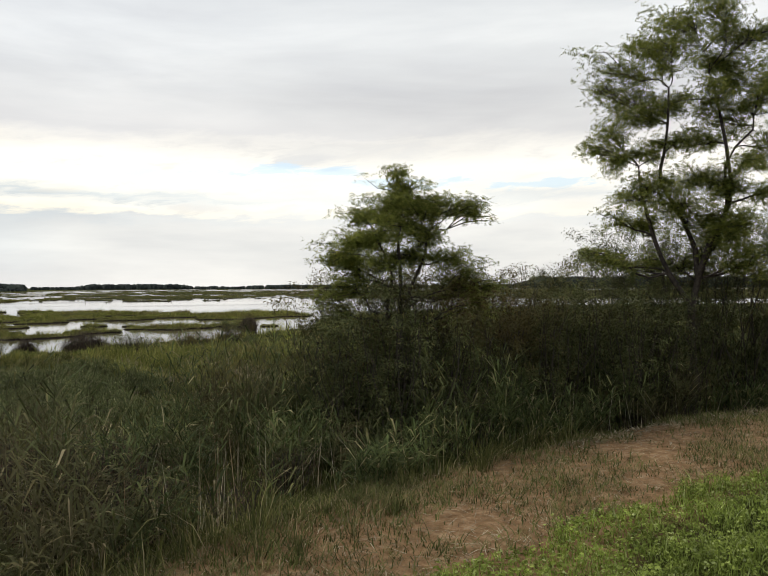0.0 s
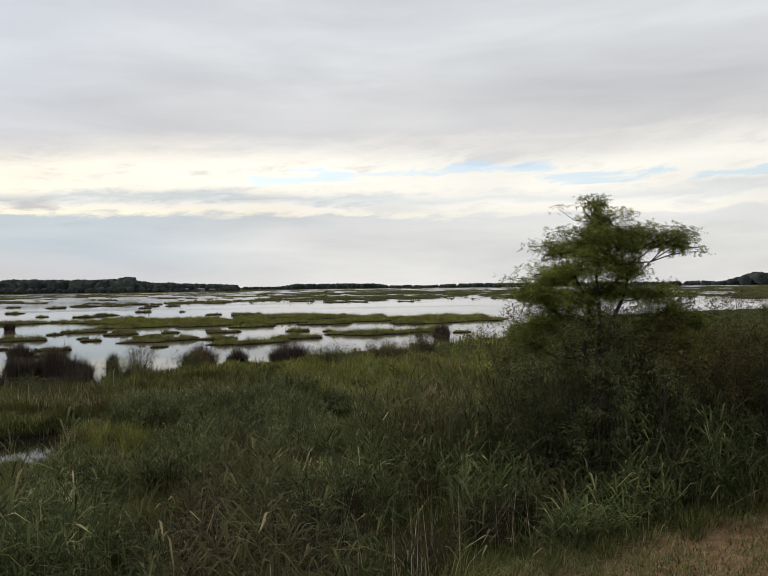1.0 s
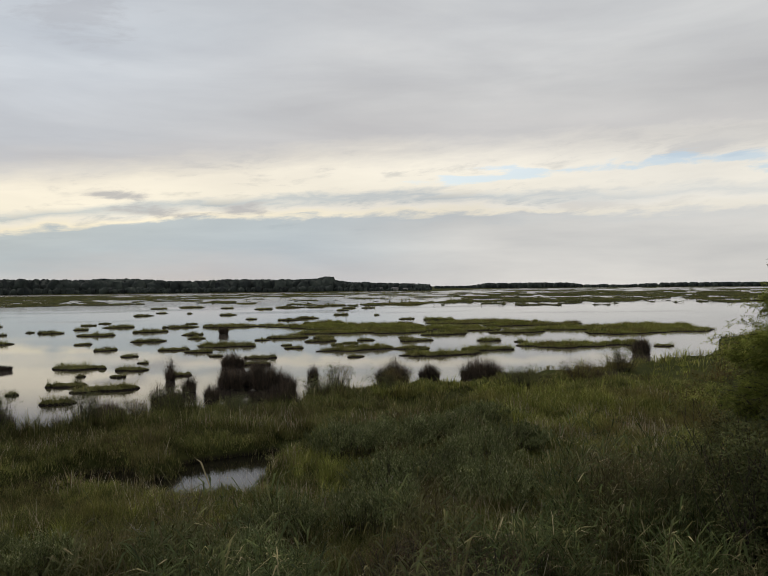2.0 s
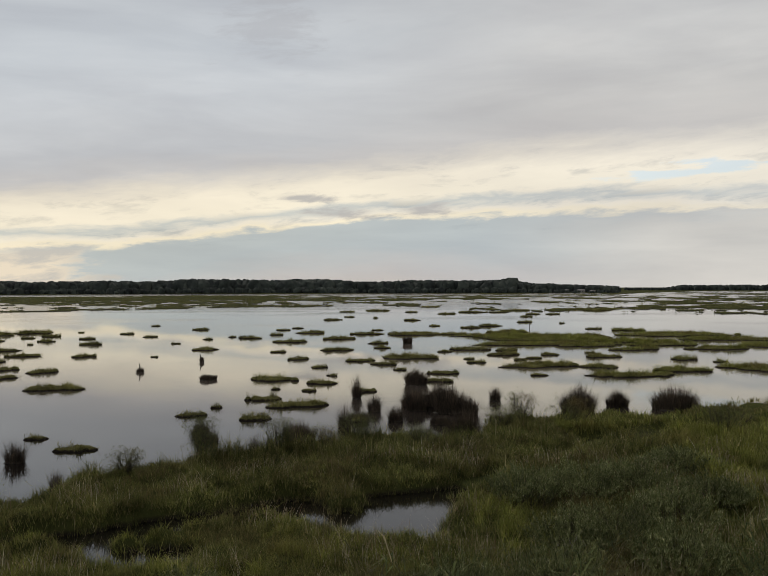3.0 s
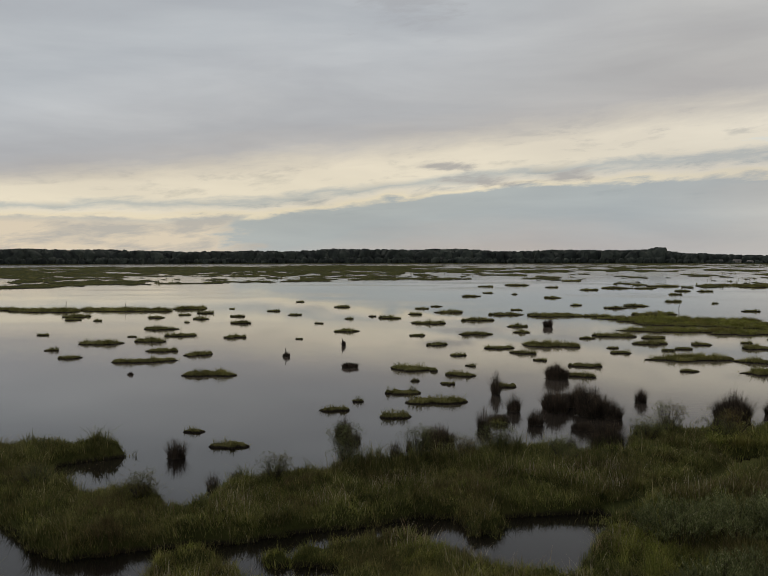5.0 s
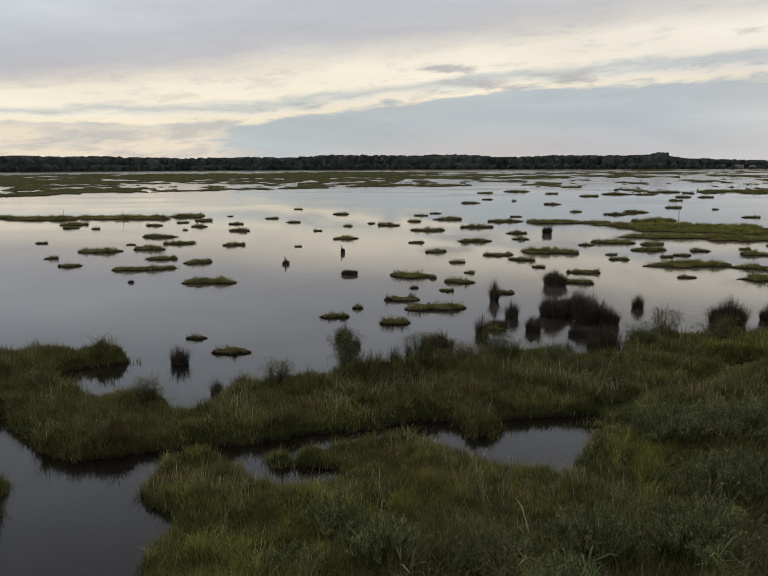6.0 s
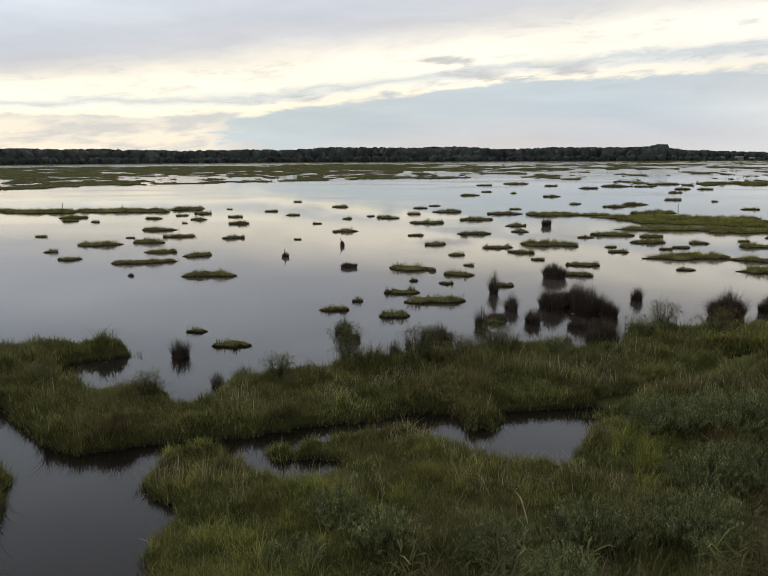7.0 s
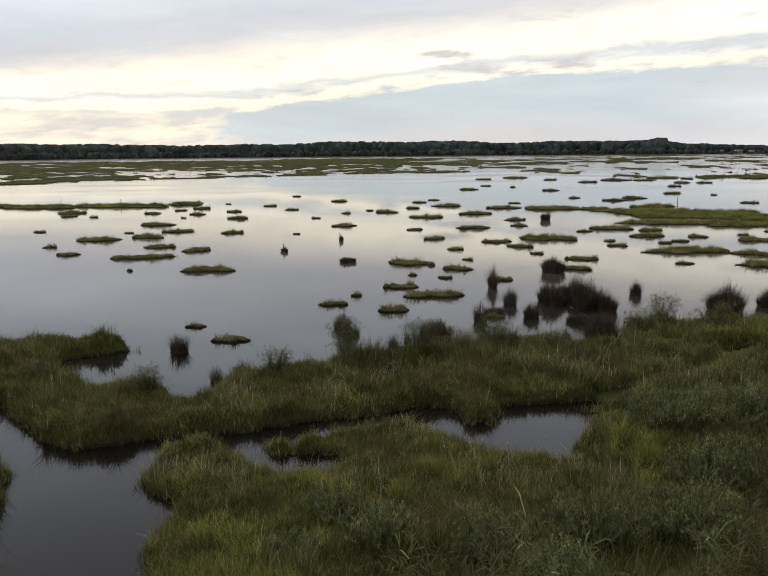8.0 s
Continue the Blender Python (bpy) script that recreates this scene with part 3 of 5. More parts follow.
# ---- ground and water ----
def build_ground():
    az = np.radians(np.concatenate([np.arange(-36, 82, 0.5), np.arange(82, 324, 4.0)]))
    r = np.concatenate([[0.0, 1.0, 2.0], np.geomspace(3.0, 11.0, 60), np.geomspace(11.1, 42, 190), np.geomspace(43, 4600, 185)])
    R, A = np.meshgrid(r, az, indexing="ij")
    x, y = R * np.sin(A), R * np.cos(A)
    z = ground_height(x, y)
    v = np.stack([x, y, z], -1).reshape(-1, 3)
    n = len(az)
    i, j = np.meshgrid(np.arange(len(r) - 1), np.arange(n), indexing="ij")
    p, q = i * n + j, i * n + (j + 1) % n
    quads = np.stack([p, p + n, q + n, q], -1).reshape(-1, 4)[:, ::-1]
    ob = new("ground", mesh_from("ground", v, quads, SOIL, True))
    tagged(ob, "dark peaty marsh ground with turf and a bare path", "ground", kind="structure")
    ang = np.linspace(0, 2 * np.pi, 96, endpoint=False)
    wv = np.concatenate([[(0, 0, 0)], np.stack([4600 * np.sin(ang), 4600 * np.cos(ang), 0 * ang], 1)])
    wt = np.array([(0, 1 + (k + 1) % 96, 1 + k) for k in range(96)])
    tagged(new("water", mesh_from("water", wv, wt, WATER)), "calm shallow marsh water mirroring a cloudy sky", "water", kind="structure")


build_ground()


# ---- marsh islets ----
def tussock(x, y, L, W=None, H=0.30, density=240, seed=1, turn=None, mat=TUSSOCK):
    gen = np.random.default_rng(seed)
    W = W or L * (0.62 if L < 2 else 0.5)
    D = math.hypot(x, y)
    turn = turn if turn is not None else gen.normal(0, 9)
    L, W = L * 0.94, W * 0.86                # the hummocks round the rim add the rest
    top = min(0.20, 0.08 + 0.045 * L)
    mv, mt, wob = mound(L, W, top, gen)
    # hummocks that break up the outline: (x, y, length, depth)
    lobes = [(0.0, 0.0, L, W)]
    shell = [(mv, mt)]
    for _ in range(int(gen.integers(2, 4) + min(L, 8) * 0.9)):
        b = gen.uniform(0, 2 * np.pi)
        out = gen.uniform(0.36, 0.54)
        ll = L * gen.uniform(0.14, 0.36) / max(1.0, L / 7)
        lw = min(ll * gen.uniform(0.5, 0.9), W * 0.6)
        lx, ly = math.cos(b) * out * L, math.sin(b) * out * W
        hv, ht, _w = mound(ll, lw, top * gen.uniform(0.7, 1.25), gen, 14)
        shell.append((hv + np.array([lx, ly, 0.0]), ht))
        lobes.append((lx, ly, ll, lw))
    mv, mt = merge(shell)
    root = new("grass_islet", mesh_from("grass_islet", mv, mt, CUSHION, True))
    # Its long side lies across the line of sight of the open water.
    root.matrix_world = pose(x, y, 0, 0, 0, math.degrees(math.atan2(-x, y)) * 0.35 + turn)
    n = int(min(5500, max(90, L * W * 0.78 * density * 1.2 * min(1.0, 60 / D))))
    lobes = np.array(lobes)
    area = lobes[:, 2] * lobes[:, 3]
    mine = gen.choice(len(lobes), n, p=area / area.sum())
    k = np.sqrt(gen.uniform(0, 1, n)) * 1.01
    a = gen.uniform(0, 2 * np.pi, n)
    wr = np.where(mine == 0, np.interp(a, np.linspace(0, 2 * np.pi, len(wob) + 1), np.append(wob, wob[0])), 0.95)
    px = lobes[mine, 0] + np.cos(a) * k * wr * lobes[mine, 2] / 2
    py = lobes[mine, 1] + np.sin(a) * k * wr * lobes[mine, 3] / 2
    clump = fbm(px * 1.9 + seed, py * 1.9, 3, seed % 97)
    h = H * (0.22 + 1.35 * step(clump, 0.25, 0.8)) * gen.uniform(0.55, 1.45, n) * (1 - 0.3 * k ** 3)
    width = gen.uniform(0.010, 0.022, n) * max(1.0, D / 44)
    way = np.where(k > 0.75, a + gen.normal(0, 0.6, n), gen.uniform(0, 2 * np.pi, n))
    z = top * (1 - 0.62 * k ** 3) - 0.03
    v, t = (blades if D < 45 else slivers)(np.stack([px, py, z], 1), h, width, way, h * gen.uniform(0.3, 1.5, n))
    tagged(arr_part("grass", v, t, mat, root), kind="stuff")
    size = "long low islet" if L > 4.5 else "small islet" if L < 1.5 else "rounded islet"
    tagged(root, f"{size} of olive-green marsh grass rising from still water", "grass islet", "islets in the open water")
    return root


def rush_clump(x, y, L, H, seed=1, label=""):
    gen = np.random.default_rng(seed)
    W = L * 0.75
    mv, mt, wob = mound(L * 0.8, W * 0.8, 0.08, gen, 18)
    root = new("rush_clump", mesh_from("rush_clump", mv, mt, MUD, True))
    root.matrix_world = pose(x, y, 0, 0, 0, gen.uniform(-25, 25))
    n = int(np.clip(L * W * 1900, 480, 5200))
    k, a = np.sqrt(gen.uniform(0, 1, n)), gen.uniform(0, 2 * np.pi, n)
    px, py = np.cos(a) * k * L * 0.40, np.sin(a) * k * W * 0.40
    h = H * gen.uniform(0.18, 1.14, n) * (0.50 + 0.95 * fbm(px * 2.6 + seed, py * 2.6, 2, seed % 89)) * (1 - 0.50 * k ** 2)
    way = np.arctan2(py, px) + gen.normal(0, 0.9, n)
    v, t = blades(np.stack([px, py, 0 * px - 0.02], 1), h, gen.uniform(0.004, 0.010, n) * max(1, math.hypot(x, y) / 23), way, h * (0.10 + 0.55 * k ** 2) * gen.uniform(0.1, 1.6, n), 0.35)
    tagged(arr_part("tuft", v, t, RUSH, root), kind="stuff")
    tagged(root, label or ("tall dark brown rush clump in shallow water" if H > 0.9 else "low dark rush tuft standing in still water"), "rush clump", "rush clumps along the marsh edge")
    return root


ISLETS_OPEN = [(-8.2, 31.2, 1.6), (-10.6, 33.6, 0.9), (-4.9, 38.7, 1.4), (-3.8, 41.1, 0.6), (-14.5, 49.9, 3.6), (-21.2, 55.9, 3.7), (-27.7, 57.4, 1.8),
               (-18.4, 59.9, 2.5), (-31.6, 62.0, 1.2), (-22.3, 62.1, 2.7), (-29.5, 67.0, 3.9), (-25.7, 69.0, 3.1), (-12.3, 71.7, 0.7), (-29.0, 72.9, 0.9),
               (-18.8, 72.9, 2.4), (-38.5, 73.9, 1.5), (-24.6, 74.1, 2.8), (-8.7, 79.2, 2.4), (-29.0, 80.5, 3.5), (-22.2, 88.3, 2.7), (-12.8, 88.3, 1.0),
               (-28.7, 89.0, 0.6), (-40.4, 90.6, 1.1), (-43.9, 91.6, 1.9), (-28.6, 93.9, 2.3), (-10.0, 94.8, 1.2), (-34.7, 95.5, 2.4), (-5.3, 96.9, 2.2),
               (-24.9, 97.8, 2.2), (-7.4, 98.8, 1.1), (-17.9, 100.8, 1.8), (-22.2, 107.4, 1.8)]
ISLETS_MID = [(3.2, 35.9, 1.0), (-1.5, 37.3, 1.7), (0.1, 41.1, 3.1), (-1.5, 43.7, 2.1), (4.5, 46.3, 1.6), (1.1, 47.0, 1.0),
              (-0.9, 48.0, 0.6), (2.1, 50.5, 2.1), (9.7, 50.6, 2.3), (22.5, 52.6, 2.1), (-1.0, 52.9, 3.2), (17.8, 52.9, 1.2), (3.0, 54.8, 0.8),
              (11.1, 55.1, 2.3), (24.2, 57.7, 3.1), (8.4, 58.0, 1.1), (19.7, 59.2, 5.9), (2.2, 60.5, 1.4), (7.5, 62.2, 2.1), (15.5, 62.8, 1.7),
              (19.9, 64.4, 1.3), (5.9, 65.3, 2.4), (21.5, 65.5, 1.7), (15.6, 65.8, 1.0), (27.8, 66.1, 3.3), (0.7, 67.5, 1.8), (10.8, 67.8, 5.1),
              (24.1, 68.8, 1.8), (19.6, 69.4, 3.0), (28.5, 70.2, 1.1), (15.0, 73.5, 1.4), (21.2, 74.0, 2.5)]
ISLETS_FAR = [(-1.2, 75.4, 1.6), (17.9, 75.8, 3.6), (4.8, 76.8, 3.2), (9.5, 78.9, 1.8), (9.9, 85.3, 2.3), (-0.1, 88.9, 3.6), (5.8, 93.5, 3.7),
              (-4.7, 95.9, 2.4), (21.6, 100.1, 3.4), (16.6, 100.9, 7.6), (10.2, 102.4, 4.3), (-1.8, 102.4, 1.9), (2.9, 106.2, 4.1), (-1.1, 113.4, 1.9),
              (1.1, 118.2, 1.7), (45.0, 109.8, 2.3), (12.7, 111.2, 1.6), (27.7, 115.6, 3.0), (31.8, 120.4, 4.4), (23.1, 121.9, 1.8), (46.5, 127.4, 1.1),
              (41.5, 132.3, 2.9), (22.9, 143.0, 3.1), (8.0, 147.8, 3.7), (17.2, 155.3, 1.3), (48.9, 155.5, 2.7), (12.3, 161.1, 2.4), (-29.3, 111.9, 1.1),
              (-13.5, 116.6, 2.7), (-22.1, 128.9, 1.4), (-32.6, 100.1, 1.8)]
ISLETS_DISTANT = [(59.7, 169.6, 3.7), (55.2, 170.2, 3.7), (35.9, 176.0, 4.3), (51.3, 184.2, 4.7), (44.9, 185.1, 7.1), (29.8, 189.2, 3.6), (80.3, 193.0, 8.7),
                  (14.3, 193.5, 3.5), (58.6, 196.6, 7.6), (22.4, 202.5, 6.7), (80.0, 203.8, 21.7), (43.2, 236.7, 6.0)]
# x, y, length, depth: the broad flat islands
ISLANDS = [(-45.8, 96.4, 4.1, 2.5), (-30.6, 103.5, 2.5, 2), (-43.5, 108.1, 13.4, 6), (-54.2, 106.7, 11.2, 6), (-35.2, 111.7, 5.4, 4), (-63, 108.5, 6.4, 4),
           (32.4, 79.2, 7.1, 3), (26.7, 81.1, 11.7, 3.5), (34.6, 92.0, 9.5, 7), (35.0, 86.0, 10.0, 3.0), (27.6, 96.0, 12.8, 8), (28.0, 88.6, 11.0, 3.0), (38.6, 84.0, 11.5, 4.5), (40.0, 78.6, 9.0, 2.4), (50.5, 95.0, 16.0, 9), (52.0, 85.5, 13.0, 4), (48.5, 105.5, 5.0, 3), (43.2, 73.4, 6.5, 3.6), (34.5, 73.2, 5.0, 1.6), (29.8, 103.5, 6.0, 2.5), (23.9, 52.0, 6.2, 2.0),
           (36.9, 55.0, 6.2, 5.0), (42.6, 54.0, 4.2, 3), (29.4, 54.5, 4.0, 2.2), (35.9, 60.3, 1.2, 0.8), (53.0, 67.0, 9.0, 6), (34.0, 62.7, 2.4, 1.4),
           (60.5, 69.5, 9.8, 10), (53.5, 75.6, 13.0, 7), (43.8, 50.9, 1.8, 1.2), (62, 76, 12, 8)]
# x, y, width, height
RUSHES = [(-9.9, 29.2, 0.85, 1.0), (-3.2, 32.3, 0.7, 0.65), (-3.8, 33.5, 0.9, 0.8), (-5.6, 53.7, 1.4, 0.48), (-1.3, 29.8, 0.5, 0.9), (-0.8, 31.1, 0.3, 0.45),
          (7.3, 31.6, 1.6, 1.35), (5.8, 31.3, 0.5, 0.66), (0.4, 32.3, 1.7, 0.8), (2.5, 34.8, 0.7, 1.0), (5.0, 35.9, 0.9, 1.05), (14.6, 37.5, 2.0, 1.45),
          (6.5, 39.0, 1.3, 1.25), (8.1, 38.1, 1.9, 1.6), (8.9, 37.3, 1.1, 1.35), (4.3, 38.9, 0.8, 0.95), (6.5, 39.8, 1.6, 1.2), (11.4, 41.7, 0.8, 0.8), (3.8, 43.6, 0.6, 1.2), (8.2, 49.4, 1.7, 1.1)]
RUSHES_EDGE = [(13.1, 85.2, 1.2, 0.9), (-7.3, 25.3, 0.55, 0.95), (-6.8, 26.6, 0.6, 0.35), (19.9, 37.6, 2.9, 1.25), (17.2, 38.6, 1.4, 1.0), (37.2, 45.6, 1.6, 1.2),
               (24.5, 33.0, 2.4, 0.8), (3.3, 36.4, 1.2, 0.5), (7.0, 35.0, 1.3, 0.5), (7.5, 40.5, 1.8, 1.3), (-19.9, 49.6, 0.5, 0.2), (-11.2, 59.2, 0.7, 0.38), (-7.5, 66.6, 0.4, 0.6)]
seed = 100
for table in (ISLETS_OPEN, ISLETS_MID, ISLETS_FAR, ISLETS_DISTANT):
    for x, y, L in table:
        seed += 1
        tussock(x, y, L, H=0.15 + 0.03 * min(L, 3) if L < 5 else 0.26, seed=seed)
for x, y, L, W in ISLANDS:
    seed += 1
    tussock(x, y, L, W, 0.30, 190, seed, mat=SEDGE if x > 22 else TUSSOCK)
for table in (RUSHES, RUSHES_EDGE):
    for x, y, L, H in table:
        seed += 1
        rush_clump(x, y, L, H, seed)


# ---- grass, reeds ----
def scatter(n, x0, x1, y0, y1):
    return rng.uniform(x0, x1, n), rng.uniform(y0, y1, n)


def in_view(x, y, lo=-34, hi=79):
    a = np.degrees(np.arctan2(x, y))
    return (a > lo) & (a < hi)


def reed_zone(x, y):
    """1 where tall reeds stand: a belt along the foot of the bank."""
    edge = path_north(x)
    depth = 5.6 + 1.8 * step(x, 4, 11) + 3.0 * (fbm(x * 0.35, y * 0.35, 3, 41) - 0.5)
    return ((y > edge + 0.1) & (y < edge + depth) & (x > -3.2)).astype(float)


def grass_field():
    out = []
    for n, x0, x1, y0, y1, wide in ((490000, -17, 26, 5, 32, 1.0), (150000, -36, 64, 16, 60, 1.9)):
        # three blades in four grow in tufts
        cx, cy = scatter(n // 40, x0, x1, y0, y1)
        mine = rng.integers(0, len(cx), n)
        spread = np.abs(rng.normal(0, 0.11, n)) * wide
        turn = rng.uniform(0, 2 * np.pi, n)
        x, y = scatter(n, x0, x1, y0, y1)
        loose = rng.uniform(0, 1, n) < 0.28
        x = np.where(loose, x, cx[mine] + np.cos(turn) * spread)
        y = np.where(loose, y, cy[mine] + np.sin(turn) * spread)
        size = rng.uniform(0.6, 1.35, len(cx))[mine]
        d = land_inside(x, y)
        D = np.hypot(x, y)
        keep = (d > 0.03) & in_view(x, y) & ((reed_zone(x, y) < 0.5) | (rng.uniform(0, 1, n) < 0.12)) & (y > path_north(x) + 0.5 - 2.6 * fbm(x * 0.8, y * 0.8, 3, 83) * (1 - 0.6 * step(x, 8, 13))) & (D > 5)
        keep &= (D < 34) if wide == 1.0 else (D >= 30)
        # Thin out with the distance.
        keep &= rng.uniform(0, 1, n) < np.clip(20 / D, 0.35, 1.0)
        x, y, d, D = x[keep], y[keep], d[keep], D[keep]
        loose, size, turn = loose[keep], size[keep], turn[keep]
        z = ground_height(x, y)
        tuft = fbm(x * 0.8, y * 0.8, 3, 51)
        tall = fbm(x * 0.16, y * 0.16, 2, 57)
        clump = step(tuft, 0.28, 0.72)
        swell = step(hummock(x, y), -0.05, 0.14)
        h = (0.15 + 0.28 * clump * (0.4 + 0.6 * tall) + 0.16 * swell + 0.10 * tall) * rng.uniform(0.5, 1.25, len(x))
        h *= np.where(loose, 0.6, size)
        # taller on the outer bank; lower along the creek and the pond on this side
        rim, outer = inside_distance(x, y, NEAR_SHORE), inside_distance(x, y, BANK_SHORE)
        h *= np.where((outer > -0.3) & (rim < 0.5), 0.95 + 0.15 * step(d, 0.1, 1.2), 1.0)
        h *= np.where((rim > -0.6) & (outer < -0.4) & (x < 6), 0.55 + 0.45 * step(rim, 0.2, 1.8), 1.0)
        w = rng.uniform(0.006, 0.013, len(x)) * np.maximum(1, D / 17) * (1.0 if wide == 1 else 1.2)
        way = np.where(loose, rng.uniform(0, 2 * np.pi, len(x)), turn + rng.normal(0, 0.5, len(x)))
        out.append(blades(np.stack([x, y, z - 0.03], 1), h, w, way, h * rng.uniform(0.15, 1.5, len(x))))
    # a fringe hangs over the water's edge
    n = 330000
    x, y = scatter(n, -17, 26, 11, 40)
    d = land_inside(x, y)
    keep = (d > -0.06) & (d < 0.32) & in_view(x, y)
    x, y = x[keep], y[keep]
    n = len(x)
    h = rng.uniform(0.10, 0.32, n)
    out.append(blades(np.stack([x, y, np.maximum(ground_height(x, y), -0.02) - 0.02], 1), h, rng.uniform(0.007, 0.014, n) * np.maximum(1, np.hypot(x, y) / 17), rng.uniform(0, 2 * np.pi, n), h * rng.uniform(0.4, 1.6, n)))
    # short undergrowth, one face a blade
    n = 640000
    x, y = scatter(n, -17, 26, 7, 37)
    d, D = land_inside(x, y), np.hypot(x, y)
    keep = (d > -0.02) & in_view(x, y) & (y > path_north(x) + 1.2) & (D < 41) & (rng.uniform(0, 1, n) < np.clip(19 / D, 0.3, 1.0) * (1 - 0.88 * reed_zone(x, y)))
    x, y, D, d = x[keep], y[keep], D[keep], d[keep]
    n = len(x)
    h = (0.08 + 0.20 * fbm(x * 1.6, y * 1.6, 3, 52)) * rng.uniform(0.6, 1.5, n)
    w = rng.uniform(0.008, 0.017, n) * np.maximum(1, D / 16)
    turn = rng.uniform(0, 2 * np.pi, n)
    foot = np.stack([x, y, ground_height(x, y) - 0.02], 1)
    side = np.stack([-np.sin(turn), np.cos(turn), 0 * x], 1) * w[:, None] * 0.6
    tip = foot + np.stack([np.cos(turn) * h * 0.6, np.sin(turn) * h * 0.6, h], 1)
    under = np.stack([foot - side, foot + side, tip], 1).reshape(-1, 3)
    tagged(new("undergrowth", mesh_from("undergrowth", under, np.arange(3 * n).reshape(-1, 3), MAT_GRASS)), "short matted green growth between the marsh grass tufts", "grass", kind="stuff")
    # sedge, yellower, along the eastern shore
    v, t = merge(out)
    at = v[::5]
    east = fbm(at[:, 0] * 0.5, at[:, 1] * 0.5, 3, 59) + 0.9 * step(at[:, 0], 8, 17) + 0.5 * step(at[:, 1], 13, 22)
    # Yellow sedge on the near rim, spread wider to paint that land brighter.
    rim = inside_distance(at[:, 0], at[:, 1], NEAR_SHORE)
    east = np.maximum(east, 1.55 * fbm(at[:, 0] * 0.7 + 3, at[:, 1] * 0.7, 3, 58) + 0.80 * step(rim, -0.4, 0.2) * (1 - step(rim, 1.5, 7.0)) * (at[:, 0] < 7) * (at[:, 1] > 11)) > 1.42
    five = np.arange(len(at))
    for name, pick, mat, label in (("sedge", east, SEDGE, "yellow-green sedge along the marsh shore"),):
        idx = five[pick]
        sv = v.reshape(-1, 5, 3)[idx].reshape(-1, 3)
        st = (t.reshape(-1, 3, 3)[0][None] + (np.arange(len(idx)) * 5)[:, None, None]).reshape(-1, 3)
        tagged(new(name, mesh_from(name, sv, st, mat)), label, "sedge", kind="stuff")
    rest = five[~east]
    v, t = v.reshape(-1, 5, 3)[rest].reshape(-1, 3), (t.reshape(-1, 3, 3)[0][None] + (np.arange(len(rest)) * 5)[:, None, None]).reshape(-1, 3)
    ob = new("marsh_grass", mesh_from("marsh_grass", v, t, GRASS))
    tagged(ob, "dense olive-green marsh grass on the wet ground", "grass", kind="stuff")


def far_grass():
    n = 85000
    a = np.radians(rng.uniform(-34, 79, n))
    r = np.exp(rng.uniform(np.log(130), np.log(720), n))
    x, y = r * np.sin(a), r * np.cos(a)
    z = ground_height(x, y)
    keep = z > 0.02
    x, y, z, r = x[keep], y[keep], z[keep], r[keep]
    h = rng.uniform(0.12, 0.32, len(x))
    w = rng.uniform(0.14, 0.4, len(x)) * r / 200
    v, t = blades(np.stack([x, y, z - 0.05], 1), h, w, np.arctan2(y, x) + rng.normal(0, 0.6, len(x)), h * 0.4)
    ob = new("distant_marsh_grass", mesh_from("distant_marsh_grass", v, t, FARGRASS))
    tagged(ob, "far flats of olive marsh grass between water", "grass", kind="stuff")


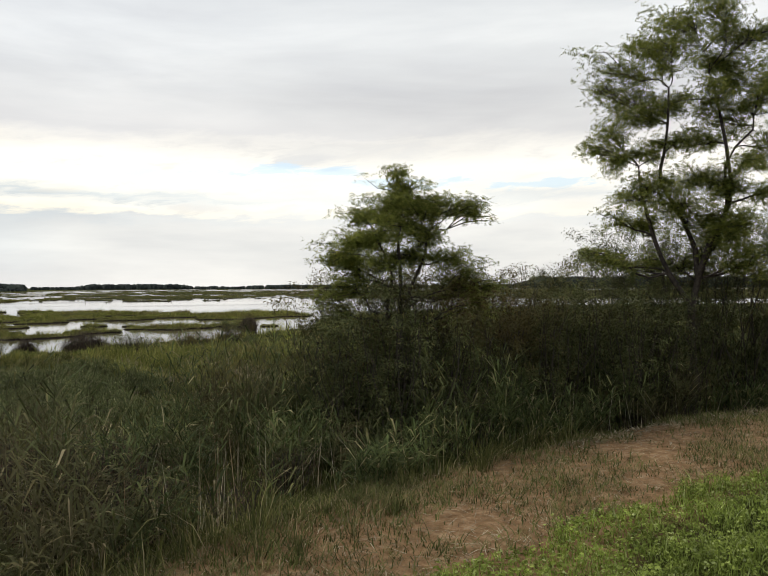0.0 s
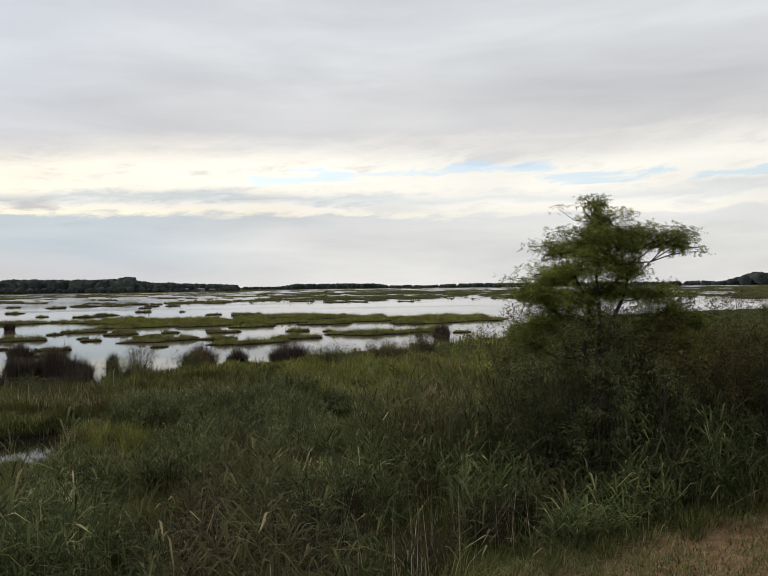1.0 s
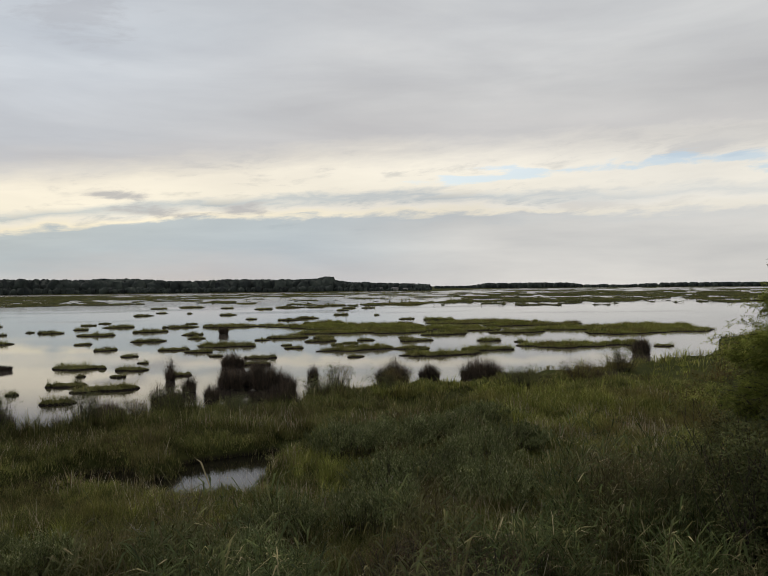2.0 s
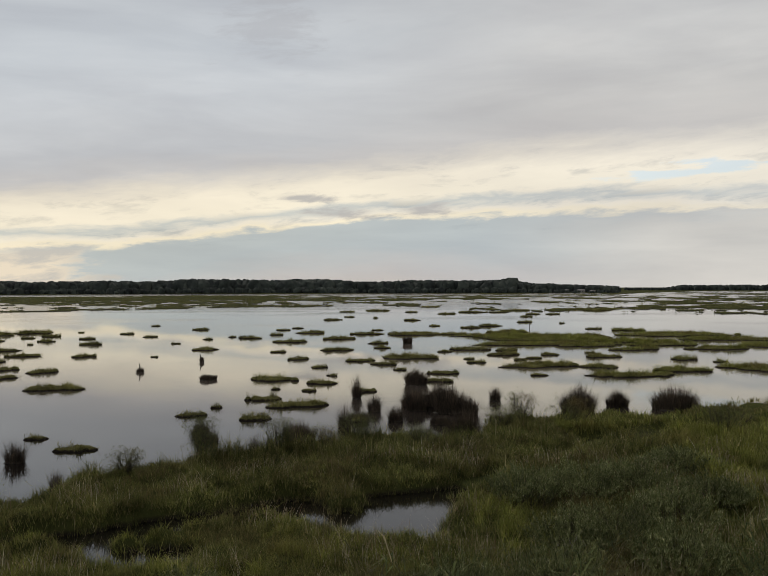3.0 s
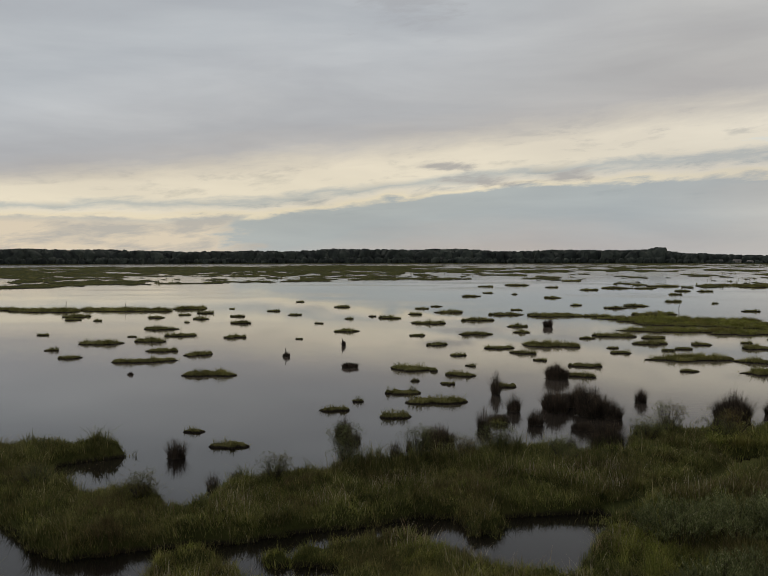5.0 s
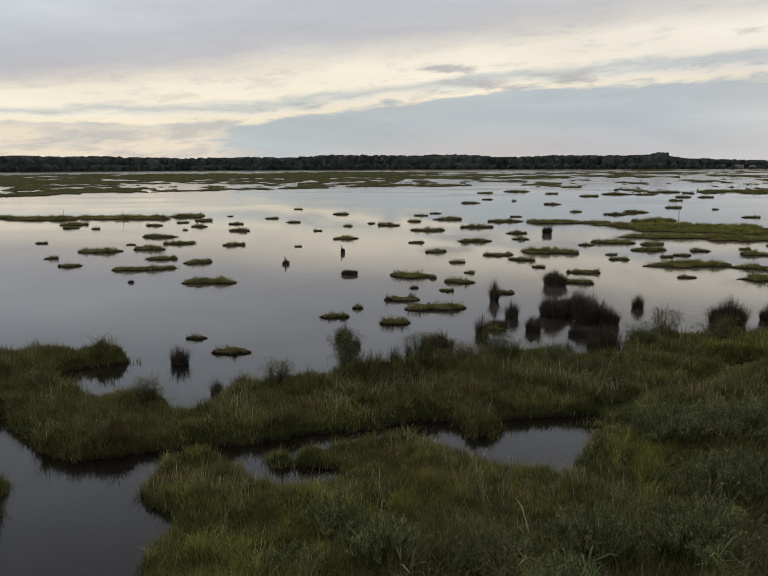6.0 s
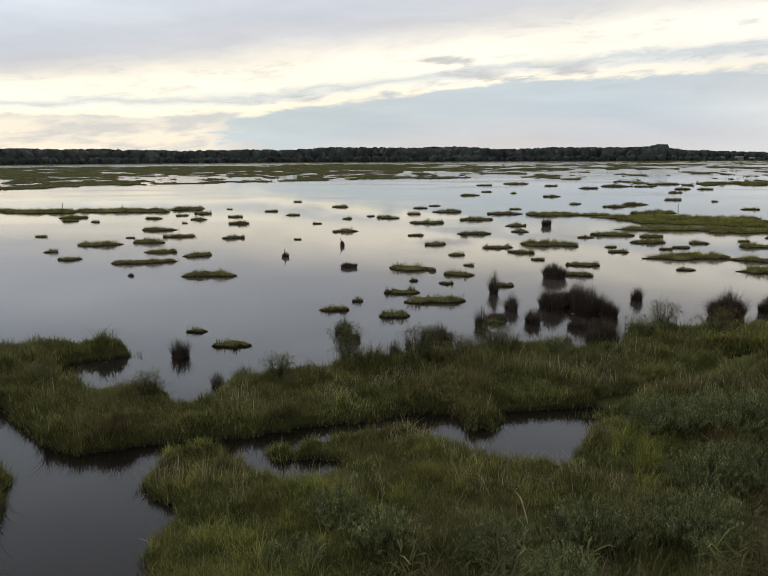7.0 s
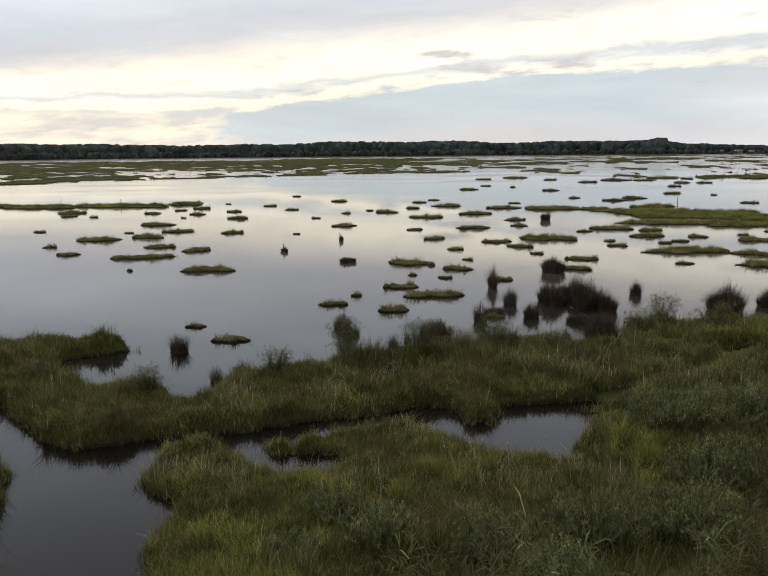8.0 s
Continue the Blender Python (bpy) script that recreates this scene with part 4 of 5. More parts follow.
def reed_bed():
    """Reed stalks with drooping leaves along the foot of the bank."""
    n = 30000
    x, y = scatter(n, -3.5, 30, 2, 18)
    keep = (reed_zone(x, y) > 0.5) & in_view(x, y, -30, 79) & (np.hypot(x, y) > 5.5)
    keep &= fbm(x * 0.8, y * 0.8, 3, 61) + rng.uniform(-0.05, 0.05, n) > 0.45
    keep &= ~((np.hypot((x - 4.6) / 1.9, (y - 9.5) / 2.1) < 1.0) & (rng.uniform(0, 1, n) < 0.72))
    x, y = x[keep], y[keep]
    z = ground_height(x, y)
    n = len(x)
    near = step(y - path_north(x), 0.0, 1.6)
    H = (0.85 + 0.75 * near) * (0.45 + 0.85 * step(fbm(x * 0.75, y * 0.75, 3, 67), 0.25, 0.75)) * rng.uniform(0.6, 1.25, n)
    way = rng.uniform(0, 2 * np.pi, n)
    lean = H * rng.uniform(0.02, 0.25, n)
    root = np.stack([x, y, z - 0.03], 1)
    parts = [blades(root, H, np.full(n, 0.008), way, lean, 0.2)]
    for k in range(7):
        f = rng.uniform(0.25, 0.98, n)
        at = root + np.stack([np.cos(way) * lean * f, np.sin(way) * lean * f, H * f], 1)
        ln = rng.uniform(0.22, 0.52, n)
        a = rng.uniform(0, 2 * np.pi, n)
        rise = ln * rng.uniform(-0.1, 0.75, n)
        side = np.stack([-np.sin(a), np.cos(a), np.zeros(n)], 1) * rng.uniform(0.006, 0.016, n)[:, None]
        out = np.stack([np.cos(a), np.sin(a), np.zeros(n)], 1)
        mid = at + out * (ln * 0.55)[:, None] + np.array([0, 0, 1]) * (rise * 0.75 + 0.05)[:, None]
        tip = at + out * ln[:, None] + np.array([0, 0, 1]) * rise[:, None]
        v = np.stack([at - side * 0.5, at + side * 0.5, mid - side, mid + side, tip], 1).reshape(-1, 3)
        t = (np.array([[0, 1, 3], [0, 3, 2], [2, 3, 4]])[None] + (np.arange(n) * 5)[:, None, None]).reshape(-1, 3)
        parts.append((v, t))
    v, t = merge(parts)
    ob = new("reed_bed", mesh_from("reed_bed", v, t, REED))
    tagged(ob, "tall grey-green reeds below the grassy bank", "reeds", kind="stuff")
    # Dry stalks, upright and fallen.
    n = 6500
    x, y = scatter(n, -3, 22, 4, 14)
    keep = (reed_zone(x, y) > 0.5) & (np.hypot(x, y) > 5.5) & (fbm(x * 0.9, y * 0.9, 3, 63) + rng.uniform(-0.06, 0.06, n) > 0.57)
    x, y = x[keep], y[keep]
    n = len(x)
    H = rng.uniform(0.3, 1.3, n)
    tilt = np.where(rng.uniform(0, 1, n) < 0.6, rng.uniform(0.5, 1.25, n), rng.uniform(0, 0.3, n))
    v, t = blades(np.stack([x, y, ground_height(x, y) + 0.02], 1), H * np.cos(tilt), rng.uniform(0.006, 0.011, n), rng.uniform(0, 6.28, n), H * np.sin(tilt), 0.0)
    ob = new("dry_stalks", mesh_from("dry_stalks", v, t, STRAW))
    tagged(ob, "pale dry stalks standing and fallen among reeds", "dry reeds", kind="stuff")
    # Bleached grass stems that stand out of the meadow, in loose groups.
    n = 42000
    x, y = scatter(n, -8, 22, 10, 27)
    keep = (land_inside(x, y) > 0.25) & in_view(x, y) & (fbm(x * 0.7, y * 0.7, 3, 93) + rng.uniform(-0.10, 0.10, n) > 0.61 - 0.05 * (1 - step(np.hypot(x, y), 15, 19)))
    x, y = x[keep], y[keep]
    n = len(x)
    H = rng.uniform(0.18, 0.62, n)
    v, t = blades(np.stack([x, y, ground_height(x, y)], 1), H, rng.uniform(0.004, 0.009, n) * np.hypot(x, y) / 15, rng.uniform(0, 6.28, n), H * rng.uniform(0.1, 1.1, n), 0.3)
    tagged(new("pale_stems", mesh_from("pale_stems", v, t, STRAW)), "bleached thin grass stems standing in the marsh meadow", "dry grass", kind="stuff")


def lawn_edge(x, y):
    """Metres from the path's far edge to the green: wider further along the bank."""
    return 2.35 + 0.15 * np.clip(x - 5.5, 0, 8) + 0.8 * (fbm(x * 0.9, y * 0.9, 3, 71) - 0.5)


def bank_weeds():
    n = 190000
    x, y = scatter(n, 1.5, 24, -3, 7.5)
    s = path_north(x) - y                        # metres south of the path's edge
    edge = lawn_edge(x, y)
    keep = in_view(x, y, 18, 79) & (np.hypot(x, y) > 3.5) & (s > edge) & (np.hypot(x, y) < 20)
    x1, y1 = x[keep], y[keep]
    h = rng.uniform(0.03, 0.16, len(x1)) * (0.5 + 1.3 * step(fbm(x1 * 2.0, y1 * 2.0, 3, 73), 0.25, 0.8))
    xo, yo = scatter(40000, -5, 13, -11, 5)
    keep = (path_north(xo) - yo > lawn_edge(xo, yo)) & ~(in_view(xo, yo, 18, 79) & (np.hypot(xo, yo) > 3.5)) & (land_inside(xo, yo) > 0.1)
    x1, y1 = np.append(x1, xo[keep]), np.append(y1, yo[keep])
    h = np.append(h, rng.uniform(0.03, 0.16, keep.sum()))
    lawn = blades(np.stack([x1, y1, ground_height(x1, y1) - 0.01], 1), h, rng.uniform(0.006, 0.018, len(x1)), rng.uniform(0, 6.28, len(x1)), h * rng.uniform(0.2, 1.3, len(x1)))
    # broad leaves on the taller weeds
    pick = rng.uniform(0, 1, len(x1)) < 0.6
    hub = np.stack([x1, y1, ground_height(x1, y1) + h * rng.uniform(0.5, 1.05, len(x1))], 1)[pick]
    hub[:, :2] += rng.normal(0, 0.02, (len(hub), 2))
    v, t = merge([lawn, fronds(hub, rng, 0.062, 1, 0.66)])
    tagged(new("bank_grass", mesh_from("bank_grass", v, t, LAWN)), "fresh bright green grass and weeds on the bank", "grass", kind="stuff")
    keep = in_view(x, y, 18, 79) & (s > -0.4) & (s < edge) & (fbm(x * 0.9, y * 0.9, 4, 77) + rng.uniform(-0.16, 0.16, len(x)) > 0.43 + 0.13 * step(x, 8.5, 12)) & (np.hypot(x, y) < 22)
    x2, y2 = x[keep], y[keep]
    h = rng.uniform(0.03, 0.14, len(x2)) * (0.5 + 1.2 * fbm(x2 * 1.1, y2 * 1.1, 3, 79))
    v, t = blades(np.stack([x2, y2, ground_height(x2, y2) - 0.01], 1), h, rng.uniform(0.005, 0.016, len(x2)), rng.uniform(0, 6.28, len(x2)), h * rng.uniform(0.3, 2.4, len(x2)))
    tagged(new("path_weeds", mesh_from("path_weeds", v, t, DRYWEED)), "sparse dull weeds on the bare earth path", "weeds", kind="stuff")
    n = 14000
    x, y = scatter(n, 2, 24, 2, 7)
    s = path_north(x) - y
    keep = (s > -0.3) & (s < 2.6) & in_view(x, y, 18, 79)
    x, y = x[keep], y[keep]
    n = len(x)
    v, t = blades(np.stack([x, y, ground_height(x, y) + 0.008], 1), rng.uniform(0.005, 0.03, n), rng.uniform(0.005, 0.012, n), rng.uniform(0, 6.28, n), rng.uniform(0.05, 0.25, n), 0.0)
    # a drift of pale litter lies along the far edge of the path
    n = 900
    x = rng.uniform(11.0, 17.5, n)
    y = path_north(x) - rng.uniform(0.05, 0.5, n)
    drift = blades(np.stack([x, y, ground_height(x, y) + 0.012], 1), rng.uniform(0.005, 0.05, n), rng.uniform(0.01, 0.03, n), rng.uniform(0, 6.28, n), rng.uniform(0.05, 0.2, n), 0.0)
    v, t = merge([(v, t), drift])
    tagged(new("straw_litter", mesh_from("straw_litter", v, t, STRAW)), "bleached straw scattered over the bare earth path", "straw", kind="stuff")


grass_field()
far_grass()
reed_bed()
bank_weeds()


# ---- trees and shrubs ----
def curve_line(a, b, gen, sag=0.12, n=6, wobble=0.035):
    a, b = np.asarray(a, float), np.asarray(b, float)
    k = np.linspace(0, 1, n)[:, None]
    d = np.linalg.norm(b - a)
    wob = gen.normal(0, wobble * d * 1.6, 3) * np.sin(np.pi * k) + gen.normal(0, wobble * d * 1.1, 3) * np.sin(2 * np.pi * k) + gen.normal(0, wobble * d * 0.6, 3) * np.sin(3 * np.pi * k)
    return a + (b - a) * k + wob + np.array([0, 0, 1]) * (-sag * d * np.sin(np.pi * k)) 


def tree(name, base, fork, stems, pads, gen, per_pad, leaf_size, trunk_r, label):
    """Stems: (dx, dy, height of the fork). Pads: (across, height, radius, depth offset) of the leafy sprays; across runs along +u."""
    x, y, z = base
    u = np.array([y, -x, 0.0]) / math.hypot(x, y)
    w = np.array([x, y, 0.0]) / math.hypot(x, y)
    root = new(name)
    root.location = base
    wood, leaves = [], []
    forks = []
    bole = curve_line((0, 0, -0.2), (0, 0, fork), gen, 0.0, 6, 0.008)
    wood.append(tube(bole, np.linspace(trunk_r * 1.7, trunk_r * 1.25, 6), 10))
    for dx, dy, h in stems:
        top = u * dx + w * dy + np.array([0, 0, h])
        line = curve_line(np.array([0, 0, fork - 0.12]), top, gen, -0.03, 10, 0.03)
        wood.append(tube(line, np.linspace(trunk_r * 0.95, trunk_r * 0.3, 10), 8))
        forks.append((top, line))
    for px, pz, pr, pd in pads:
        c = u * px + w * pd + np.array([0, 0, pz])
        # the nearest stem point that lies below the spray
        best = min(((np.linalg.norm(c - p) + 2.0 * max(0, p[2] - c[2] + 0.3 * np.linalg.norm((c - p)[:2])), k, i) for k, (_, l) in enumerate(forks) for i, p in enumerate(l) if i >= 1), key=lambda q: q[0])
        line = forks[best[1]][1]
        p0 = line[best[2]]
        r0 = trunk_r * (0.5 - 0.035 * best[2])
        limb = curve_line(p0, c, gen, 0.05, 7, 0.04)
        wood.append(tube(limb, np.linspace(r0, 0.010, 7), 6))
        # twigs fan out into the spray
        tips = []
        for _ in range(12):
            q = np.clip(gen.normal(0, 1, 3), -1.5, 1.5) * np.array([0.74, 0.74, 0.36]) * pr
            s = limb[gen.integers(3, 7)]
            tw = curve_line(s, c + q, gen, -0.05, 4)
            wood.append(tube(tw, np.linspace(0.012, 0.003, 4), 4))
            tips += list(tw[1:])
        tips = np.array(tips)
        m = int(per_pad * (pr / 0.5) ** 2)
        pick = tips[gen.integers(0, len(tips), m)]
        spray = pick + np.clip(gen.normal(0, 1, (m, 3)), -1.4, 1.4) * np.array([0.25, 0.25, 0.15]) * pr
        leaves.append(pinnate(spray, gen, leaf_size))
    v, t = merge(wood)
    arr_part("trunk", v, t, BARK, root, smooth_faces=True)
    v, t = merge(leaves)
    arr_part("crown", v, t, LEAF, root)
    return tagged(root, label, "tree")


gen = np.random.default_rng(5)
# The smaller locust: across (m), height, radius, depth
SMALL_PADS = [(0.0, 5.05, 0.42, 0.1), (-0.3, 4.75, 0.48, -0.2), (0.45, 4.75, 0.48, 0.3), (0.85, 4.65, 0.38, -0.1), (1.42, 4.72, 0.36, 0.2), (1.65, 4.55, 0.28, 0.1),
              (-0.75, 4.5, 0.4, 0.3), (-1.1, 4.05, 0.46, -0.2), (-0.55, 4.1, 0.52, 0.6), (0.1, 4.25, 0.55, -0.6), (0.7, 4.2, 0.4, 0.5), (-1.45, 3.7, 0.34, 0.1),
              (-1.1, 3.5, 0.5, 0.4), (0.4, 3.85, 0.42, 0.8), (-0.1, 3.75, 0.40, 0.4), (-0.5, 3.6, 0.40, -0.7), (1.1, 3.75, 0.44, -0.3), (1.4, 3.4, 0.44, 0.3), (-1.35, 3.15, 0.36, -0.3),
              (1.85, 3.15, 0.32, 0.2), (-0.2, 4.5, 0.45, 0.7), (-1.5, 2.85, 0.4, 0.2), (1.6, 2.85, 0.4, -0.2), (0.3, 4.5, 0.5, -0.3), (-0.05, 5.3, 0.24, 0.0), (-1.25, 3.8, 0.42, -0.4), (1.25, 3.2, 0.42, 0.2)]
BX, BY = 11.0, 9.0
tree("locust_tree", (BX, BY, 0.35), 2.3, [(-0.5, 0.0, 4.2), (0.05, 0.2, 4.5), (0.5, -0.2, 4.1)], [(u * (0.84 if u < 0 else 0.93), h - 0.06, r, d) for u, h, r, d in SMALL_PADS], gen, 950, 0.135, 0.055, "young locust tree with feathery green leaves above a thicket")
BIG_PADS = [(0.0, 8.4, 0.75, 0.2), (0.9, 8.3, 0.7, -0.3), (-1.2, 7.75, 0.66, 0.4), (-2.2, 7.3, 0.62, 0.0), (-0.5, 7.4, 0.68, -0.8), (0.6, 7.5, 0.78, 0.7), (-2.45, 6.8, 0.45, -0.3),
            (-1.65, 6.65, 0.66, 0.6), (-2.45, 5.85, 0.56, 0.2), (-1.45, 5.95, 0.6, -0.7), (-2.9, 5.4, 0.36, 0.1), (-2.1, 5.15, 0.6, -0.2), (-1.1, 5.4, 0.46, 0.9), (0.35, 6.4, 0.56, -0.6),
            (1.0, 6.0, 0.6, 0.5), (-1.8, 4.3, 0.56, 0.3), (-1.2, 4.4, 0.45, -0.6), (-2.25, 3.75, 0.36, 0.0), (-1.45, 3.6, 0.6, 0.5), (-0.2, 3.95, 0.8, -0.5), (-3.1, 2.9, 0.45, 0.1),
            (-2.45, 2.75, 0.5, -0.2), (-1.7, 2.6, 0.52, 0.3), (-0.55, 2.65, 0.62, 0.6), (0.6, 3.3, 0.8, 0.4)]
BIG_PADS_RIGHT = [(0.2, 5.5, 0.6, 0.3), (1.4, 5.0, 0.6, -0.4), (1.0, 6.9, 0.6, 0.6), (-0.6, 6.5, 0.55, 0.5), (-0.4, 5.4, 0.5, -0.3), (1.6, 6.2, 0.6, -0.6), (0.1, 4.7, 0.55, 0.5), (-0.8, 4.6, 0.5, 0.2), (1.0, 4.4, 0.5, -0.4), (1.9, 7.9, 0.7, 0.2), (2.1, 6.8, 0.7, -0.3), (2.3, 5.5, 0.7, 0.3), (2.2, 4.2, 0.7, -0.2), (2.5, 3.1, 0.7, 0.1), (1.4, 2.6, 0.6, -0.5), (0.3, 3.7, 0.6, 0.3), (1.0, 3.4, 0.7, -0.4), (0.9, 4.5, 0.6, 0.4)]
TX, TY = 16.7, 5.5
tree("locust_tree", (TX, TY, 0.5), 2.6, [(-1.1, 0.2, 5.6), (-0.45, -0.2, 7.2), (0.35, 0.3, 7.6), (1.2, 0.0, 6.2)], [(u * (0.71 if u < 0 else 0.78), 3.65 + (h - 2.9) * 0.94, r, d) for u, h, r, d in BIG_PADS + BIG_PADS_RIGHT], gen, 500, 0.160, 0.07, "tall open-crowned locust tree with several dark limbs")


def shrub(x, y, W, H, seed, mat, name="shrub", label="", leaf=0.09, density=1.0):
    """Many stems from one root, with leaves thick on the outer twigs."""
    g = np.random.default_rng(seed)
    z = float(ground_height(np.array([x]), np.array([y]))[0])
    root = new(name)
    root.location = (x, y, z)
    wood, pts = [], []
    n = int(12 + 10 * W)
    for _ in range(n):
        a, k = g.uniform(0, 6.283), math.sqrt(g.uniform(0, 1))
        top = np.array([math.cos(a) * k * W / 2, math.sin(a) * k * W / 2, H * (1 - 0.24 * k * k) * g.uniform(0.86, 0.99)])
        line = curve_line(np.array([math.cos(a), math.sin(a), 0]) * k * W * 0.12 - np.array([0, 0, 0.05]), top, g, 0.04, 6)
        wood.append(tube(line, np.linspace(0.018, 0.004, 6), 4))
        for i in range(2, 6):
            for _ in range(2):
                q = line[i] + g.normal(0, 1, 3) * np.array([0.16, 0.16, 0.10]) * (0.5 + W * 0.22)
                pts.append(q)
    pts = np.array(pts)
    pts = pts[pts[:, 2] > 0.05]
    m = int(700 * W * H * density)
    c = pts[g.integers(0, len(pts), m)] + g.normal(0, 0.085, (m, 3))
    c[:, 2] = np.maximum(c[:, 2], 0.04)
    v, t = pinnate(c, g, leaf * 1.9, 2)
    tagged(arr_part("foliage", v, t, mat, root), kind="stuff")
    v, t = merge(wood)
    tagged(arr_part("branchwork", v, t, BARK, root), kind="stuff")
    return tagged(root, label or "dense dark green thicket shrub beside the reeds", "shrub")


THICKET = [(9.9, 9.4, 1.8, 2.2), (10.2, 8.3, 2.2, 2.5), (11.0, 10.4, 2.4, 2.9), (12.2, 9.0, 2.6, 3.0), (11.4, 7.8, 2.2, 2.3), (13.6, 8.4, 2.6, 3.0), (13.2, 7.2, 2.2, 2.3), (14.8, 7.4, 2.6, 2.9),
           (15.2, 6.2, 2.2, 2.2), (16.2, 7.2, 2.8, 3.0), (16.4, 5.6, 1.8, 2.2), (18.0, 6.4, 2.8, 3.2), (18.4, 5.0, 2.4, 3.0), (19.6, 5.0, 3.0, 3.2), (13.2, 10.8, 2.6, 2.7), (16.8, 9.6, 3.0, 2.9), (19.2, 8.0, 3.0, 3.0)]
for k, (x, y, W, H) in enumerate(THICKET):
    shrub(x, y, W * 1.1, min(H * (1.28 + 0.20 * ((k * 7) % 5) / 4), 3.95 - 0.5 * ((k * 3) % 4) / 3) + max(0.0, x - 16.9) * 0.55, 700 + k, SHRUB, leaf=0.080, density=0.95)
EDGE_SHRUBS = [(-3.0, 27.0, 1.1, 1.1), (-0.4, 28.0, 1.3, 0.9), (2.6, 29.3, 1.4, 0.8), (10.3, 33.2, 1.2, 1.0), (8.9, 31.6, 1.6, 0.8), (12.4, 32.4, 2.0, 0.8), (-5.2, 25.4, 1.0, 0.6), (-9.0, 23.2, 1.2, 0.6), (-12.8, 24.0, 1.2, 0.45), (1.2, 28.0, 1.2, 0.6), (5.0, 28.4, 1.6, 0.6), (13.8, 28.2, 1.8, 0.8), (17.5, 29.0, 2.2, 0.8), (22.0, 31.5, 2.4, 0.8), (26.5, 34.0, 2.4, 0.9)]
for k, (x, y, W, H) in enumerate(EDGE_SHRUBS):
    shrub(x, y, W, H * 1.3, 800 + k, SHRUB, "marsh_shrub", "loose leafy marsh shrub on the grassy shore", 0.07, 1.7)
GREY_SHRUBS = [(6.6, 20.7, 2.2, 1.0), (8.4, 21.3, 2.6, 1.05), (10.3, 21.8, 2.6, 0.9), (6.6, 17.2, 2.0, 0.9), (7.9, 17.7, 2.3, 0.95), (9.8, 18.6, 2.4, 0.85), (11.8, 20.2, 2.4, 0.65), (12.6, 23.4, 2.6, 0.6),
               (1.3, 13.5, 1.7, 0.75), (3.3, 14.2, 1.8, 0.75), (-0.8, 14.0, 1.5, 0.65), (5.2, 14.6, 2.2, 0.9), (-1.9, 15.2, 1.3, 0.6), (-2.6, 13.4, 1.2, 0.55), (2.4, 12.4, 1.6, 0.7), (8.4, 15.4, 2.4, 1.0)]


def feather_shrub(x, y, W, H, seed, mat, name, label, leaves=34):
    """A low bush of many slender upright shoots, each set with narrow leaves."""
    g = np.random.default_rng(seed)
    z = float(ground_height(np.array([x]), np.array([y]))[0])
    root = new(name)
    root.location = (x, y, z)
    n = int(95 * W * W ** 0.5)
    k, a = np.sqrt(g.uniform(0, 1, n)), g.uniform(0, 2 * np.pi, n)
    fx, fy = np.cos(a) * k * W * 0.34, np.sin(a) * k * W * 0.34
    tall = H * (1.05 - 0.5 * k ** 2) * g.uniform(0.7, 1.12, n) * (0.6 + 0.8 * fbm(fx * 1.8 + seed, fy * 1.8, 2, seed % 83))
    lean = W * 0.18 * k * g.uniform(0.4, 1.6, n) + 0.06
    way = a + g.normal(0, 0.5, n)
    foot = np.stack([fx, fy, np.full(n, -0.05)], 1)
    v, t = blades(foot, tall + 0.05, np.full(n, 0.009), way, lean, 0.3)
    tagged(arr_part("branchwork", v, t, BARK, root), kind="stuff")
    m = n * leaves
    i = np.repeat(np.arange(n), leaves)
    f = np.sqrt(g.uniform(0.16, 1.0, m))
    at = foot[i] + np.stack([np.cos(way[i]) * lean[i] * f ** 1.4, np.sin(way[i]) * lean[i] * f ** 1.4, (tall[i] + 0.05) * f], 1)
    at += g.normal(0, 0.012, (m, 3))
    up = g.uniform(0.02, 0.085, m)
    v, t = slivers(at, up, g.uniform(0.010, 0.020, m), g.uniform(0, 2 * np.pi, m), g.uniform(0.02, 0.075, m))
    tagged(arr_part("foliage", v, t, mat, root), kind="stuff")
    return tagged(root, label, "shrub")


for k, (x, y, W, H) in enumerate(GREY_SHRUBS):
    feather_shrub(x, y, W, H, 900 + k, SHRUB_GREY, "grey_shrub", "grey-green bushy marsh shrub among wet grass")
BRAMBLES = [(5.1, 8.4, 1.7, 0.95), (4.1, 8.3, 1.6, 0.9), (4.9, 9.7, 1.9, 1.05), (3.5, 9.3, 1.7, 1.0), (5.9, 10.3, 1.7, 1.0), (4.5, 11.0, 1.8, 1.0), (6.4, 8.0, 1.2, 0.6), (7.6, 8.3, 1.2, 0.65)]
for k, (x, y, W, H) in enumerate(BRAMBLES):
    shrub(x, y, W, H, 960 + k, BRAMBLE, "bramble", "low dark purplish bramble tangle among the reeds", 0.05, 1.5)


